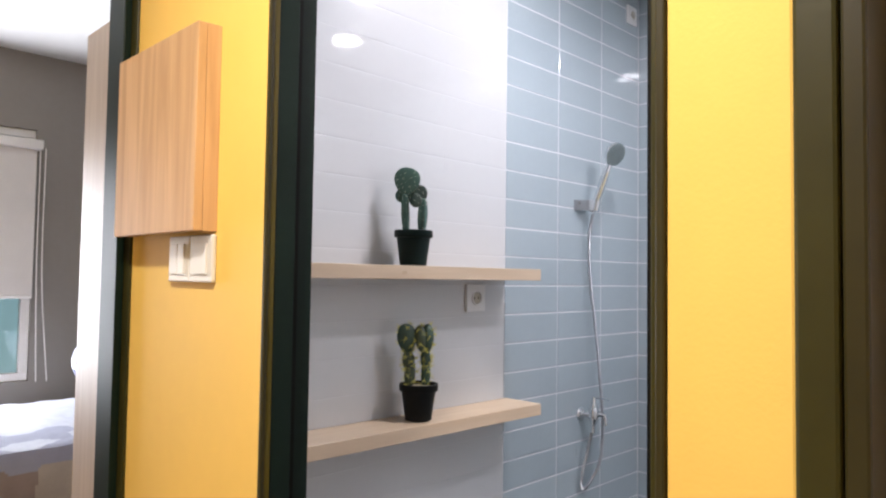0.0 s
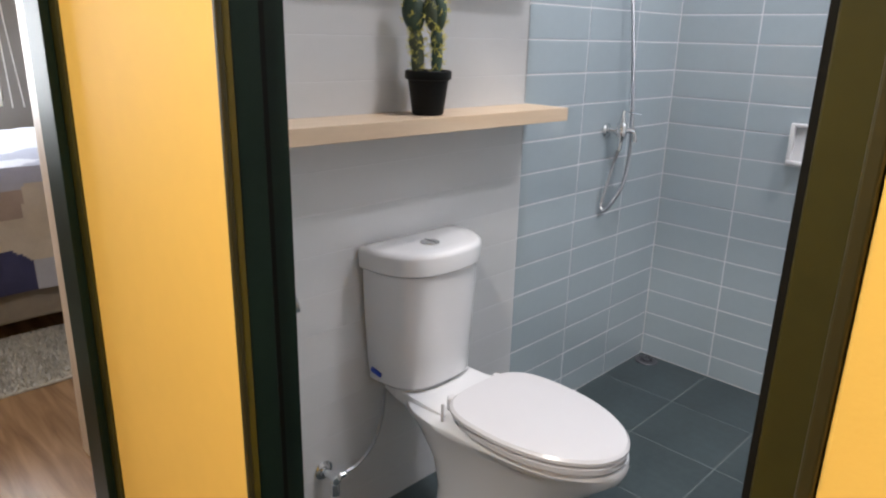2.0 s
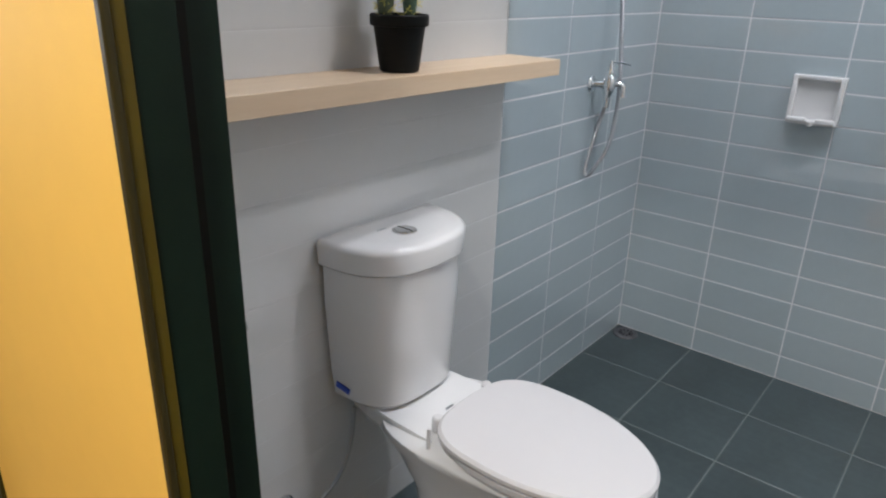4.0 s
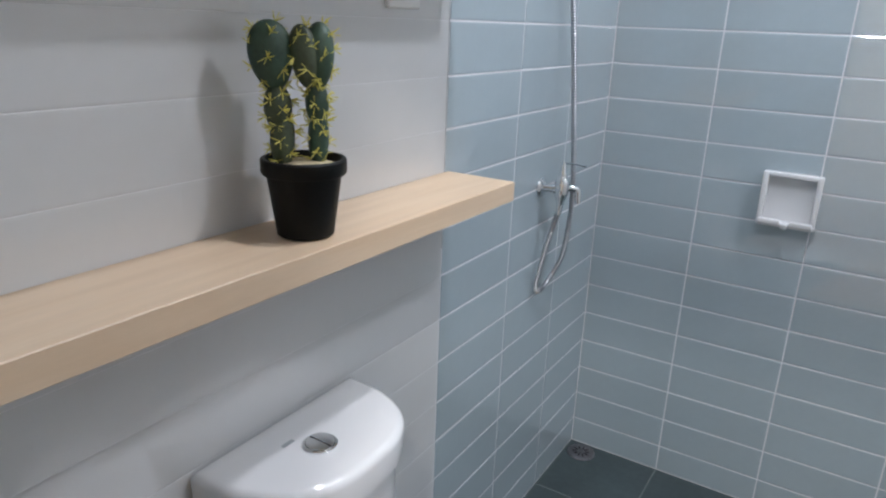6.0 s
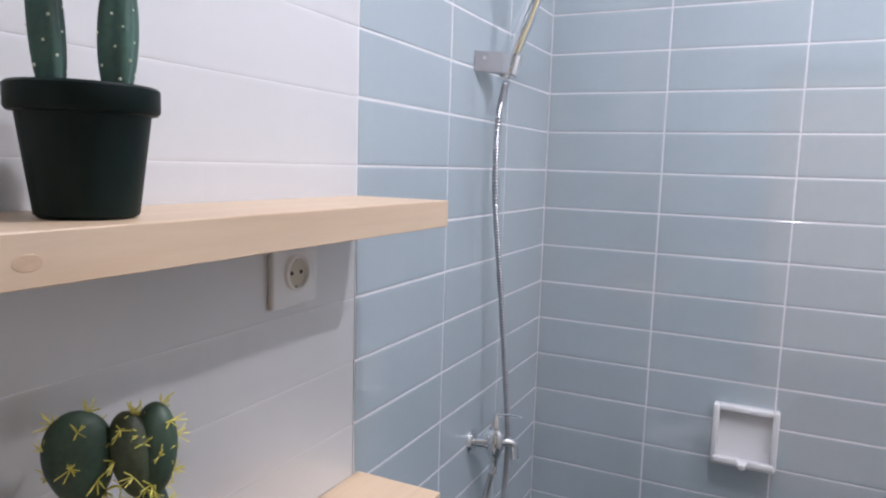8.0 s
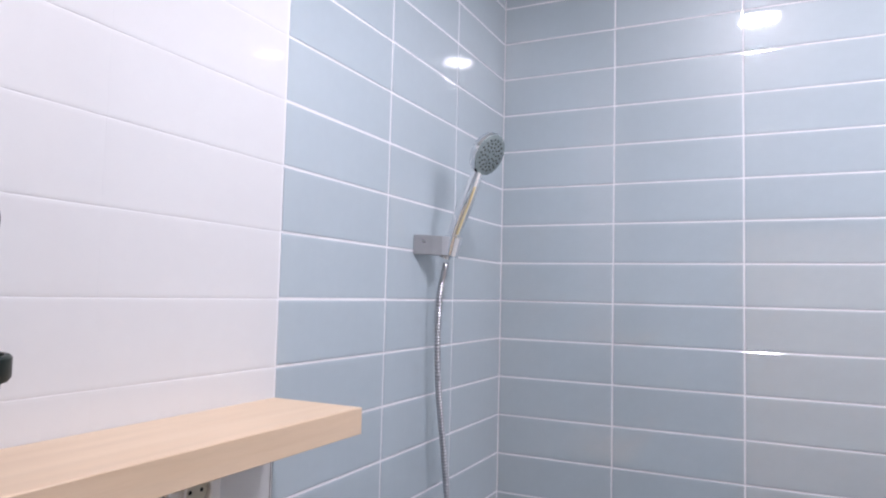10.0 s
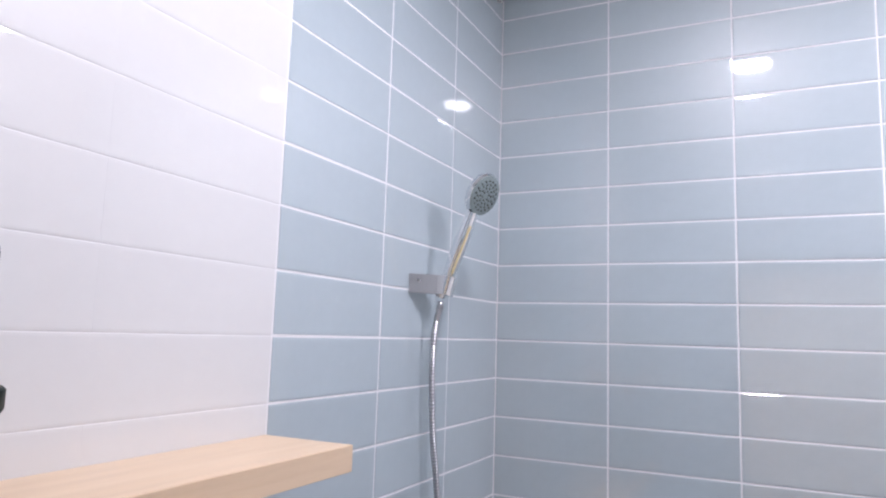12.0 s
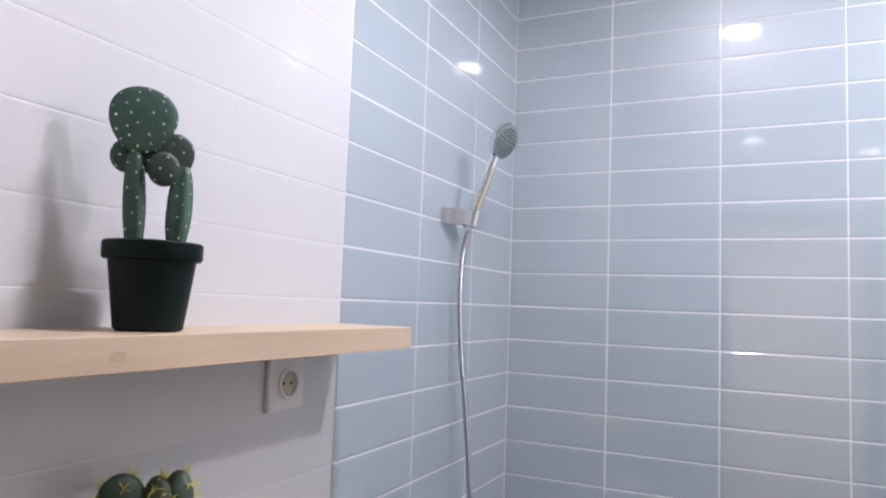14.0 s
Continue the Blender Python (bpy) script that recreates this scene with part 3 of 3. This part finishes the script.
def shower_head():
    """Hand shower leaning in its bracket."""
    ob = thing("hand_shower", (-0.452, 0, 1.824), "chrome hand shower leaning in a wall bracket", "shower head")
    bracket = part("bracket", loft([[(-0.050, -0.001, z), (-0.028, -0.001, z), (0.030, -0.042, z), (0.024, -0.062, z), (-0.008, -0.045, z)] for z in (-0.020, 0.020)]), SILVER, ob, "satin chrome wall bracket")
    part("bracket_cup", lathe([(0.016, -0.022), (0.0185, -0.020), (0.0185, 0.020), (0.016, 0.023)], 24, pose(0.026, -0.052, 0, 12, 5, 0)), CHROME, bracket, smooth=True)
    foot, head = Vector((0.026, -0.052, 0.016)), Vector((0.046, -0.104, 0.172))
    way = (head - foot).normalized()
    turn = way.to_track_quat("Z", "Y").to_matrix().to_4x4()
    part("handle", lathe([(0.0105, -0.045), (0.012, -0.03), (0.0125, 0.0), (0.0155, 0.04), (0.0165, 0.08), (0.0145, 0.115), (0.0130, 0.138), (0.0120, 0.152)], 24, Matrix.Translation(foot) @ turn), CHROME, ob, smooth=True)
    part("inlay", box(-0.0045, 0.0045, -0.0022, 0.0022, -0.055, 0.055, 0.002), BRASS, ob, "pale yellow inlay strip").matrix_local = Matrix.Translation(foot.lerp(head, 0.42) + Vector((-0.011, -0.0115, -0.006))) @ turn
    face_way = Vector((-0.20, -0.80, -0.40)).normalized()
    face_turn = face_way.to_track_quat("Z", "Y").to_matrix().to_4x4()
    centre = head + Vector((0.012, -0.012, 0.030))
    place = Matrix.Translation(centre) @ face_turn
    part("shell", lathe([(0.010, -0.026), (0.030, -0.022), (0.045, -0.008), (0.048, 0.002), (0.046, 0.008)], 36, place), CHROME, ob, smooth=True)
    face = part("spray_face", lathe([(0.0455, 0.004), (0.0455, 0.0088), (0.041, 0.0100), (0.004, 0.0108)], 36, place), SPRAY_PLATE, ob, "silver spray plate", True)
    for ring, count in ((0.010, 6), (0.018, 10), (0.026, 14), (0.034, 18)):
        for i in range(count):
            a = 2 * math.pi * i / count + ring * 40
            part("nozzle", lathe([(0.0026, 0.0), (0.0022, 0.0020), (0.0008, 0.0026)], 8, place @ pose(ring * math.cos(a), ring * math.sin(a), 0.0096)), NOZZLE, face)


shower_head()


def floor_drain(at):
    ob = thing("floor_drain", at, "small round steel floor drain in the tiled corner", "drain")
    part("rim", lathe([(0.034, 0.0), (0.047, 0.0), (0.047, 0.003), (0.044, 0.005), (0.034, 0.004)], 32), DULL_STEEL, ob, smooth=True)
    part("grate", lathe([(0.0338, 0.0), (0.0338, 0.003), (0.030, 0.005), (0.004, 0.0055)], 32), DULL_STEEL, ob, smooth=True)
    for i in range(10):
        a = 2 * math.pi * i / 10
        part("slot", box(-0.007, 0.007, -0.0018, 0.0018, 0, 0.0025), BLACK, ob).matrix_local = pose(0.021 * math.cos(a), 0.021 * math.sin(a), 0.0040, 0, 0, math.degrees(a))


floor_drain((-0.060, -0.060, 0.0))


# ---- potted cacti ----
def pad_shape(p, wide, thick, tall, tip, kind):
    """Unit sphere point to the surface of a segment: a flat disc, a ribbed four-sided stem or a plain oval."""
    grow = 1 + tip * p.z
    x, y, z = p.x * grow, p.y * (1 + 0.5 * tip * p.z), p.z
    if kind == "disc":
        y = math.copysign(abs(p.y) ** 0.45, p.y)
    elif kind == "stem":
        r, a = math.hypot(p.x, p.y), math.atan2(p.y, p.x)
        full = min(1.0, r * 1.0) ** 0.5 * (1 + 0.13 * math.cos(4 * a) - 0.03)
        x, y = full * math.cos(a) * (1 - 0.16 * p.z * p.z), full * math.sin(a) * (1 - 0.16 * p.z * p.z)
    return Vector((x * wide / 2, y * thick / 2, z * tall / 2))


def pad(centre, wide, thick, tall, facing, lean=0.0, tip=0.0, kind="oval"):
    """A cactus segment, fuller at the top where tip is positive."""
    bm = bmesh.new()
    bmesh.ops.create_uvsphere(bm, u_segments=32, v_segments=20, radius=1)
    for v in bm.verts:
        v.co = pad_shape(v.co, wide, thick, tall, tip, kind)
    m = Matrix.Translation(centre) @ pose(0, 0, 0, 0, lean, facing)
    bm.transform(m)
    return bm, m


def pad_points(wide, thick, tall, tip, count, seed, kind="oval"):
    rnd = random.Random(seed)
    for i in range(count):
        z = 1 - 2 * (i + 0.5) / count
        a = i * 2.39996 + rnd.uniform(-0.2, 0.2)
        r = math.sqrt(max(0, 1 - z * z))
        unit = Vector((r * math.cos(a), r * math.sin(a), z))
        p = pad_shape(unit, wide, thick, tall, tip, kind)
        n = Vector((p.x / wide ** 2, p.y / thick ** 2, p.z / tall ** 2)).normalized()
        yield p, n, rnd


def plant_pot(ob, mat, height=0.105, top=0.056, foot=0.038):
    part("pot", lathe([(foot - 0.004, 0.0), (foot, 0.003), (top - 0.007, height - 0.022), (top - 0.002, height - 0.021), (top, height - 0.018), (top, height - 0.002), (top - 0.002, height),
                       (top - 0.006, height), (top - 0.007, height - 0.012), (top - 0.012, height - 0.016)], 40), mat, ob, smooth=True)


def spiny_cactus(at, turn):
    ob = thing("potted_cactus", at, "spiny artificial cactus in a small black plastic pot", "potted plant", "cacti on the shelves")
    plant_pot(ob, POT)
    bm = lathe([(0.0, 0.088), (0.046, 0.090), (0.0465, 0.094), (0.03, 0.099), (0.008, 0.101)], 32)
    part("sand", bm, SAND, ob, "pale sand filling")
    segments = [((-0.026, 0.000, 0.128), 0.032, 0.030, 0.080, 20, 2, 0.05, CACTUS_DULL), ((-0.030, 0.001, 0.168), 0.038, 0.032, 0.062, 40, -5, 0.05, CACTUS_DULL), ((-0.036, -0.002, 0.232), 0.056, 0.034, 0.086, 12, -6, 0.14, CACTUS_SPINY),
                ((0.020, 0.004, 0.130), 0.027, 0.029, 0.082, -30, 2, 0.0, CACTUS_SPINY), ((0.019, 0.003, 0.175), 0.030, 0.030, 0.060, 10, -2, 0.0, CACTUS_SPINY), ((0.022, 0.003, 0.232), 0.034, 0.044, 0.084, 40, 4, 0.10, CACTUS_SPINY),
                ((0.004, -0.004, 0.232), 0.036, 0.030, 0.078, -20, -8, 0.10, CACTUS_DULL)]
    for n, (centre, wide, thick, tall, facing, lean, tip, mat) in enumerate(segments):
        bm, m = pad(centre, wide, thick, tall, facing, lean, tip)
        seg = part("segment", bm, mat, ob, smooth=True)
        spines = bmesh.new()
        for p, nrm, rnd in pad_points(wide, thick, tall, tip, 15, n + 3):
            base, out = m @ p, (m.to_3x3() @ nrm).normalized()
            for k in range(9):
                way = (0.55 * out + Vector((rnd.uniform(-1, 1), rnd.uniform(-1, 1), rnd.uniform(-1, 1)))).normalized()
                tube([base - out * 0.001, base + way * rnd.uniform(0.007, 0.0145)], 0.0006, 4, spines)
        tagged(part("spine", spines, SPINE, seg, "yellow spine tufts"), kind="stuff")
    ob.rotation_euler = (0, 0, radians(turn))


def smooth_cactus(at, turn):
    ob = thing("potted_cactus", at, "smooth dotted artificial paddle cactus in a dark green pot", "potted plant", "cacti on the shelves")
    plant_pot(ob, POT_GREEN, 0.102, 0.055)
    part("soil", lathe([(0.0, 0.088), (0.046, 0.090), (0.0465, 0.094), (0.03, 0.097), (0.008, 0.098)], 32), BLACK, ob, "dark soil")
    segments = [((-0.024, -0.002, 0.146), 0.025, 0.022, 0.124, 30, -3, 0.0), ((-0.021, -0.004, 0.243), 0.074, 0.017, 0.078, 0, 8, 0.17), ((-0.036, 0.010, 0.202), 0.036, 0.012, 0.040, 0, 0, 0.0),
                ((0.025, 0.002, 0.143), 0.030, 0.025, 0.104, 30, 3, 0.05), ((0.015, 0.010, 0.206), 0.046, 0.014, 0.058, 10, 14, 0.08), ((0.005, -0.010, 0.187), 0.036, 0.017, 0.040, 10, -4, 0.0),
                ((-0.008, 0.010, 0.200), 0.028, 0.011, 0.036, 0, 0, 0.0)]
    for n, (centre, wide, thick, tall, facing, lean, tip) in enumerate(segments):
        kind = "stem" if n in (0, 3) else "disc"
        bm, m = pad(centre, wide, thick, tall, facing, lean, tip, kind)
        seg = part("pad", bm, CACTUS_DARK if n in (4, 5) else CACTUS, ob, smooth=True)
        dots = bmesh.new()
        for p, nrm, rnd in pad_points(wide, thick, tall, tip, max(14, int(wide * tall * 11000)), n + 20, kind):
            out = (m.to_3x3() @ nrm).normalized()
            turn_to = out.to_track_quat("Z", "Y").to_matrix().to_4x4()
            size = rnd.uniform(0.0010, 0.0016)
            lathe([(size, 0.0), (size * 0.7, size * 0.7), (size * 0.2, size)], 7, Matrix.Translation(m @ p - out * 0.0003) @ turn_to, dots)
        tagged(part("areole", dots, DOT, seg, "cream dots"), kind="stuff")
    ob.rotation_euler = (0, 0, radians(turn))


spiny_cactus((-1.406, -0.085, 1.1239), -42)
smooth_cactus((-1.436, -0.086, 1.563), -41)


# ---- hall things ----
def meter_cover():
    ob = thing("meter_cover", (-2.155, 0, 0), "honey wood laminate box cover on the yellow wall", "cover box")
    part("front_panel", box(-0.047, -0.029, -0.322, 0.062, 1.611, 2.000, 0.002), BOX_WOOD, ob)
    part("side_panel", box(-0.0288, -0.0005, -0.322, -0.304, 1.611, 2.000, 0.0004), BOX_WOOD, ob)
    part("side_panel", box(-0.0285, -0.0005, 0.044, 0.060, 1.613, 1.998, 0.0015), BOX_WOOD, ob)
    part("top_panel", box(-0.0285, -0.0005, -0.3035, 0.0435, 1.982, 1.998, 0.0015), BOX_WOOD, ob)


meter_cover()
screw_plug = part("screw_plug", lathe([(0.0024, 0.0), (0.0024, 0.0010), (0.001, 0.0016)], 14, pose(0, 0, 0, 0, -90, 0)), BOX_WOOD)
screw_plug.location = (-2.1705, -1.238, 1.185)
tagged(screw_plug, "small brown screw plug in the yellow wall", "plug")


def light_switch(y, label, rockers):
    ob = thing("light_switch", (-2.1555, y, 1.561), label, "switch", "hall light switches")
    part("plate", box(-0.010, 0, -0.046, 0.046, -0.045, 0.045, 0.003, 2), SWITCH, ob)
    for i in range(rockers):
        w = 0.060 / rockers
        part("rocker", box(-0.0135, -0.0098, -0.030 + w * i + 0.001, -0.030 + w * (i + 1) - 0.001, -0.030, 0.030, 0.0012), SWITCH, ob)


light_switch(-0.186, "ivory two-gang light switch under the wooden cover", 2)
light_switch(-0.279, "ivory single light switch under the wooden cover", 1)


# ---- bedroom things ----
def wardrobe():
    ob = thing("wardrobe", (-2.025, 0.205, 0), "tall light oak laminate wardrobe beside the bedroom door", "wardrobe")
    part("body", box(0.02, 0.60, 0.0, 0.64, 0.0, 2.30, 0.002), WARDROBE_WOOD, ob)
    part("door", box(0.0, 0.0185, 0.002, 0.64, 0.012, 2.298, 0.002), WARDROBE_WOOD, ob, "plain oak laminate door")


wardrobe()


def bed():
    ob = thing("bed", (-2.75, 1.85, 0.0), "upholstered double bed with a patterned duvet", "bed")
    length, width = 1.75, 1.30
    part("base", box(0, length, 0, width, 0.10, 0.40, 0.02, 3), BED_FABRIC, ob)
    part("mattress", box(0.02, length - 0.02, 0.02, width - 0.02, 0.4005, 0.735, 0.05, 4), DUVET_WHITE, ob, smooth=True)
    for x, y in ((0.06, 0.06), (length - 0.06, 0.06), (0.06, width - 0.06), (length - 0.06, width - 0.06)):
        part("leg", lathe([(0.020, 0), (0.028, 0.10)], 16, pose(x, y, 0)), LEG_YELLOW, ob)
    return ob


bed()


def duvet():
    """Quilted cover: a grid that follows the mattress over the edge, in triangles of several colours."""
    bm = bmesh.new()
    nx, ny = 140, 150
    HANG = 0.52
    grid = []
    for i in range(nx + 1):
        row = []
        for j in range(ny + 1):
            x, s = -0.03 + 1.62 * i / nx, 1.72 * j / ny
            drop = max(0.0, HANG - s)
            y = -0.012 if drop > 0 else s - HANG
            z = 0.768 - drop
            if 0 <= s - HANG < 0.08:
                z -= 0.02 * (1 - (s - HANG) / 0.08) ** 2
            w = noise.noise((x * 3.2, s * 3.2, 0.3)) * 0.028 + abs(noise.noise((x * 9, s * 9, 2.0))) * 0.014
            if drop > 0:
                y -= 0.012 + w + 0.05 * drop
            else:
                z += w
            row.append(bm.verts.new((x, y, z)))
        grid.append(row)
    rnd = random.Random(5)
    bands = ((2, 2, 1, 3), (1, 4, 1, 2), (1, 4, 3), (3, 3, 0), (0, 0, 0, 3), (0,))
    seeds = []
    for a in range(8):
        for b in range(9):
            seeds.append((-0.03 + 0.23 * (a + rnd.uniform(0.15, 0.85)), 0.21 * (b + rnd.uniform(0.2, 0.8)), rnd.choice(bands[min(b, 5)])))
    # broad patches on the hanging side, navy at the hem, beige and taupe over it
    patches = [(0.78, 0.04, 2), (0.66, 0.12, 2), (0.52, 0.05, 4), (1.02, 0.04, 3), (1.00, 0.22, 1), (0.70, 0.27, 1), (1.03, 0.36, 1), (0.74, 0.37, 4), (0.55, 0.40, 4),
               (0.78, 0.52, 3), (1.04, 0.52, 3), (0.60, 0.60, 3), (0.85, 0.64, 0)]
    seeds = [c for c in seeds if not (0.45 < c[0] < 1.2 and c[1] < 0.70)] + patches
    for i in range(nx):
        for j in range(ny):
            for corners in ((grid[i][j], grid[i + 1][j], grid[i][j + 1]), (grid[i + 1][j], grid[i + 1][j + 1], grid[i][j + 1])):
                face = bm.faces.new(corners)
                x, q = -0.03 + 1.62 * (i + 0.5) / nx, 1.72 * (j + 0.5) / ny
                face.material_index = min(seeds, key=lambda c: abs(c[0] - x) + 1.3 * abs(c[1] - q))[2]
                face.smooth = True
    bmesh.ops.solidify(bm, geom=bm.faces[:], thickness=0.02)
    ob = part("duvet", bm, (DUVET_WHITE, DUVET_BEIGE, DUVET_NAVY, DUVET_GREY, DUVET_BROWN), None, "", True)
    ob.location = (-2.75, 1.85, 0.0)
    tagged(ob, "white, beige and navy geometric quilted duvet on the bed", "duvet")


duvet()


def pillow(at, turn):
    bm = bmesh.new()
    bmesh.ops.create_grid(bm, x_segments=20, y_segments=20, size=0.5)
    for v in bm.verts:
        u, w = v.co.x * 2, v.co.y * 2
        v.co = Vector((v.co.x * 0.42, v.co.y * 0.42, 0.085 * (1 - u ** 4) * (1 - w ** 4)))
    other = bm.copy()
    for v in other.verts:
        v.co.z *= -1
    merge(bm, other)
    bmesh.ops.remove_doubles(bm, verts=bm.verts, dist=0.0005)
    for f in bm.faces:
        c = f.calc_center_median()
        f.material_index = 1 if math.sin(c.x * 60) * math.sin(c.y * 60) > 0.1 else 0
    ob = part("pillow", bm, (DUVET_WHITE, DUVET_NAVY), None, "", True)
    ob.matrix_world = pose(*at, 62, 0, turn)
    tagged(ob, "white cushion with a navy pattern on the bed", "pillow")


pillow((-1.32, 2.75, 0.93), 70)


def window():
    ob = tagged(new("window_1"), "white framed bedroom window with daylight beyond", "window", kind="structure")
    for extent in ((-2.95, -1.53, 0.86, 0.91), (-2.95, -1.53, 2.37, 2.42), (-2.95, -2.90, 0.9105, 2.3695), (-1.58, -1.53, 0.9105, 2.3695), (-2.27, -2.22, 0.9105, 2.3695)):
        part("window_frame", box(extent[0], extent[1], BACK + 0.02, BACK + 0.08, extent[2], extent[3], 0.004), WHITE_PAINT, ob)
    for a, b in ((-2.899, -2.271), (-2.219, -1.581)):
        pane = part("pane", box(a, b, BACK + 0.045, BACK + 0.051, 0.911, 2.369), GLASS, ob)
        pane.visible_shadow = False
    structure("backdrop", box(-5, 0.5, BACK + 0.9, BACK + 0.92, -0.5, 4), DAYLIGHT, "pale teal daylight outside the window")


window()


def roller_blind():
    ob = thing("roller_blind", (-2.95, BACK - 0.05, 2.32), "white roller blind drawn half down over the window", "blind")
    part("cassette", box(0, 1.44, -0.035, 0.045, -0.03, 0.03, 0.008, 3), WHITE_PAINT, ob)
    part("fabric", box(0.03, 1.41, -0.004, -0.001, -0.93, -0.031), BLIND, ob)
    part("bottom_bar", box(0.03, 1.41, -0.012, 0.006, -0.952, -0.9305, 0.004), WHITE_PAINT, ob)
    for dx in (1.425, 1.455):
        part("cord", tube(smooth_line([(dx, -0.02, -0.02), (dx + 0.002, -0.02, -0.8), (dx + 0.02 + (dx - 1.425), -0.02, -1.46)], 8), 0.004, 6), WHITE_PAINT, ob)


roller_blind()


def rug():
    bm = bmesh.new()
    rnd = random.Random(9)
    box(-3.2, -1.55, 1.39, 1.95, 0.0005, 0.012, 0.004, 2, bm)
    for _ in range(5200):
        x, y = rnd.uniform(-2.6, -1.6), rnd.uniform(1.39, 1.90)
        way = Vector((rnd.uniform(-0.02, 0.02), rnd.uniform(-0.02, 0.02), rnd.uniform(0.018, 0.032)))
        a = rnd.uniform(0, 6.28)
        d = Vector((math.cos(a), math.sin(a), 0)) * 0.004
        base = Vector((x, y, 0.010))
        bm.faces.new([bm.verts.new(base - d), bm.verts.new(base + d), bm.verts.new(base + way)])
    tagged(part("rug", bm, RUG), "grey shaggy rug beside the bed", "rug")


rug()


# ---- tiles ----
def tile_mesh(name, wide, tall, mat, deep=0.008, edge=0.0016, side_edge=None):
    """A tile in the xz plane whose face looks along -y, its face at y = 0."""
    w, h = wide / 2, tall / 2
    e = edge if side_edge is None else side_edge
    # rows from the bottom up: (height, depth, side inset), softly rounded along the long edges
    half = [(h, deep, 0.0), (h, edge * 0.7, 0.0), (h - edge, 0.00022, e), (h - edge - 0.0030, 0.00004, e), (h - edge - 0.009, 0.0, e)]
    rows = [(-z, y, inset) for z, y, inset in half] + half[::-1]
    verts = [(side * (w - inset), y, z) for z, y, inset in rows for side in (-1, 1)]
    faces = [(2 * i, 2 * i + 1, 2 * i + 3, 2 * i + 2) for i in range(len(rows) - 1)]
    back, last = edge * 0.7, len(verts)
    for side, first in ((-1, 0), (1, 1)):
        verts += [(side * w, deep, -h), (side * w, back, -h), (side * w, back, h), (side * w, deep, h)]
        inner = [4 + first + 2 * i for i in range(len(rows) - 4)]
        faces.append([last + 1] + inner + [last + 2] if side < 0 else [last + 2] + inner[::-1] + [last + 1])
        faces.append((last, last + 1, last + 2, last + 3) if side < 0 else (last + 3, last + 2, last + 1, last))
        last += 4
    mesh = bpy.data.meshes.new(name)
    mesh.from_pydata(verts, [], faces)
    mesh.materials.append(mat)
    return mesh


def lay_tiles(parent, spans, wall_turn, mat, tilt, seed, joint=JOINT, sink=0.0, edge=0.0011, upright=None, side_edge=None, loose=0.0002):
    """Courses of tiles from floor to ceiling; spans are (start, end) along the wall."""
    rnd = random.Random(seed)
    meshes = {}
    rows = [(0.0, FIRST)] + [(FIRST + TILE_H * k, min(FIRST + TILE_H * (k + 1), ROOM_Z)) for k in range(27) if FIRST + TILE_H * k < ROOM_Z - 0.02]
    for low, high in rows:
        for a, b in spans:
            size = (round(b - a - (upright or joint), 4), round(high - low - joint, 4))
            if size not in meshes:
                meshes[size] = tile_mesh("tile", *size, mat, 0.008, edge, side_edge)
            ob = new("tile", meshes[size])
            ob.parent = parent
            place = pose((a + b) / 2, sink + rnd.uniform(-loose, loose), (low + high) / 2, rnd.uniform(-3 * tilt, 3 * tilt), 0, rnd.uniform(-tilt, tilt))
            ob.matrix_local = wall_turn @ place


blue_spans = [(-TILE_W, 0.0), (-0.607, -TILE_W), (-0.922, -0.607)]
lay_tiles(wall_a, blue_spans, Matrix(), BLUE_TILE, 0.08, 1)
white_spans = [(-1.228, EDGE - 0.0022), (-1.531, -1.228), (-1.834, -1.531), (-2.05, -1.834)]
lay_tiles(wall_a, white_spans, Matrix(), WHITE_TILE, 0.004, 2, 0.0011, 0.0003, 0.0007, 0.00002, 0.00001, 0.00002)
east_spans = [(TILE_W * i, TILE_W * (i + 1)) for i in range(6)]
lay_tiles(wall_b, east_spans, pose(0, 0, 0, 0, 0, -90), BLUE_TILE, 0.08, 3)

part("corner_gap", box(EDGE - 0.0026, EDGE - 0.0003, 0.0006, 0.0060, 0.96, 1.521), BLACK, wall_a, "dark open joint between the white and blue tiles")
square = tile_mesh("floor_tile", FLOOR_PITCH - 0.004, FLOOR_PITCH - 0.004, FLOOR_TILE, 0.008, 0.002)
for i in range(7):
    for j in range(7):
        x0, x1 = max(ROOM_X, -FLOOR_PITCH * (i + 1)), -FLOOR_PITCH * i
        y0, y1 = max(ROOM_Y, -FLOOR_PITCH * (j + 1)), -FLOOR_PITCH * j
        if x1 - x0 < 0.02 or y1 - y0 < 0.02:
            continue
        ob = new("floor_tile", square)
        ob.parent = floor
        ob.matrix_local = pose((x0 + x1) / 2, (y0 + y1) / 2, 0, -90, 0, 0) @ Matrix.Diagonal(((x1 - x0) / FLOOR_PITCH, 1, (y1 - y0) / FLOOR_PITCH, 1))
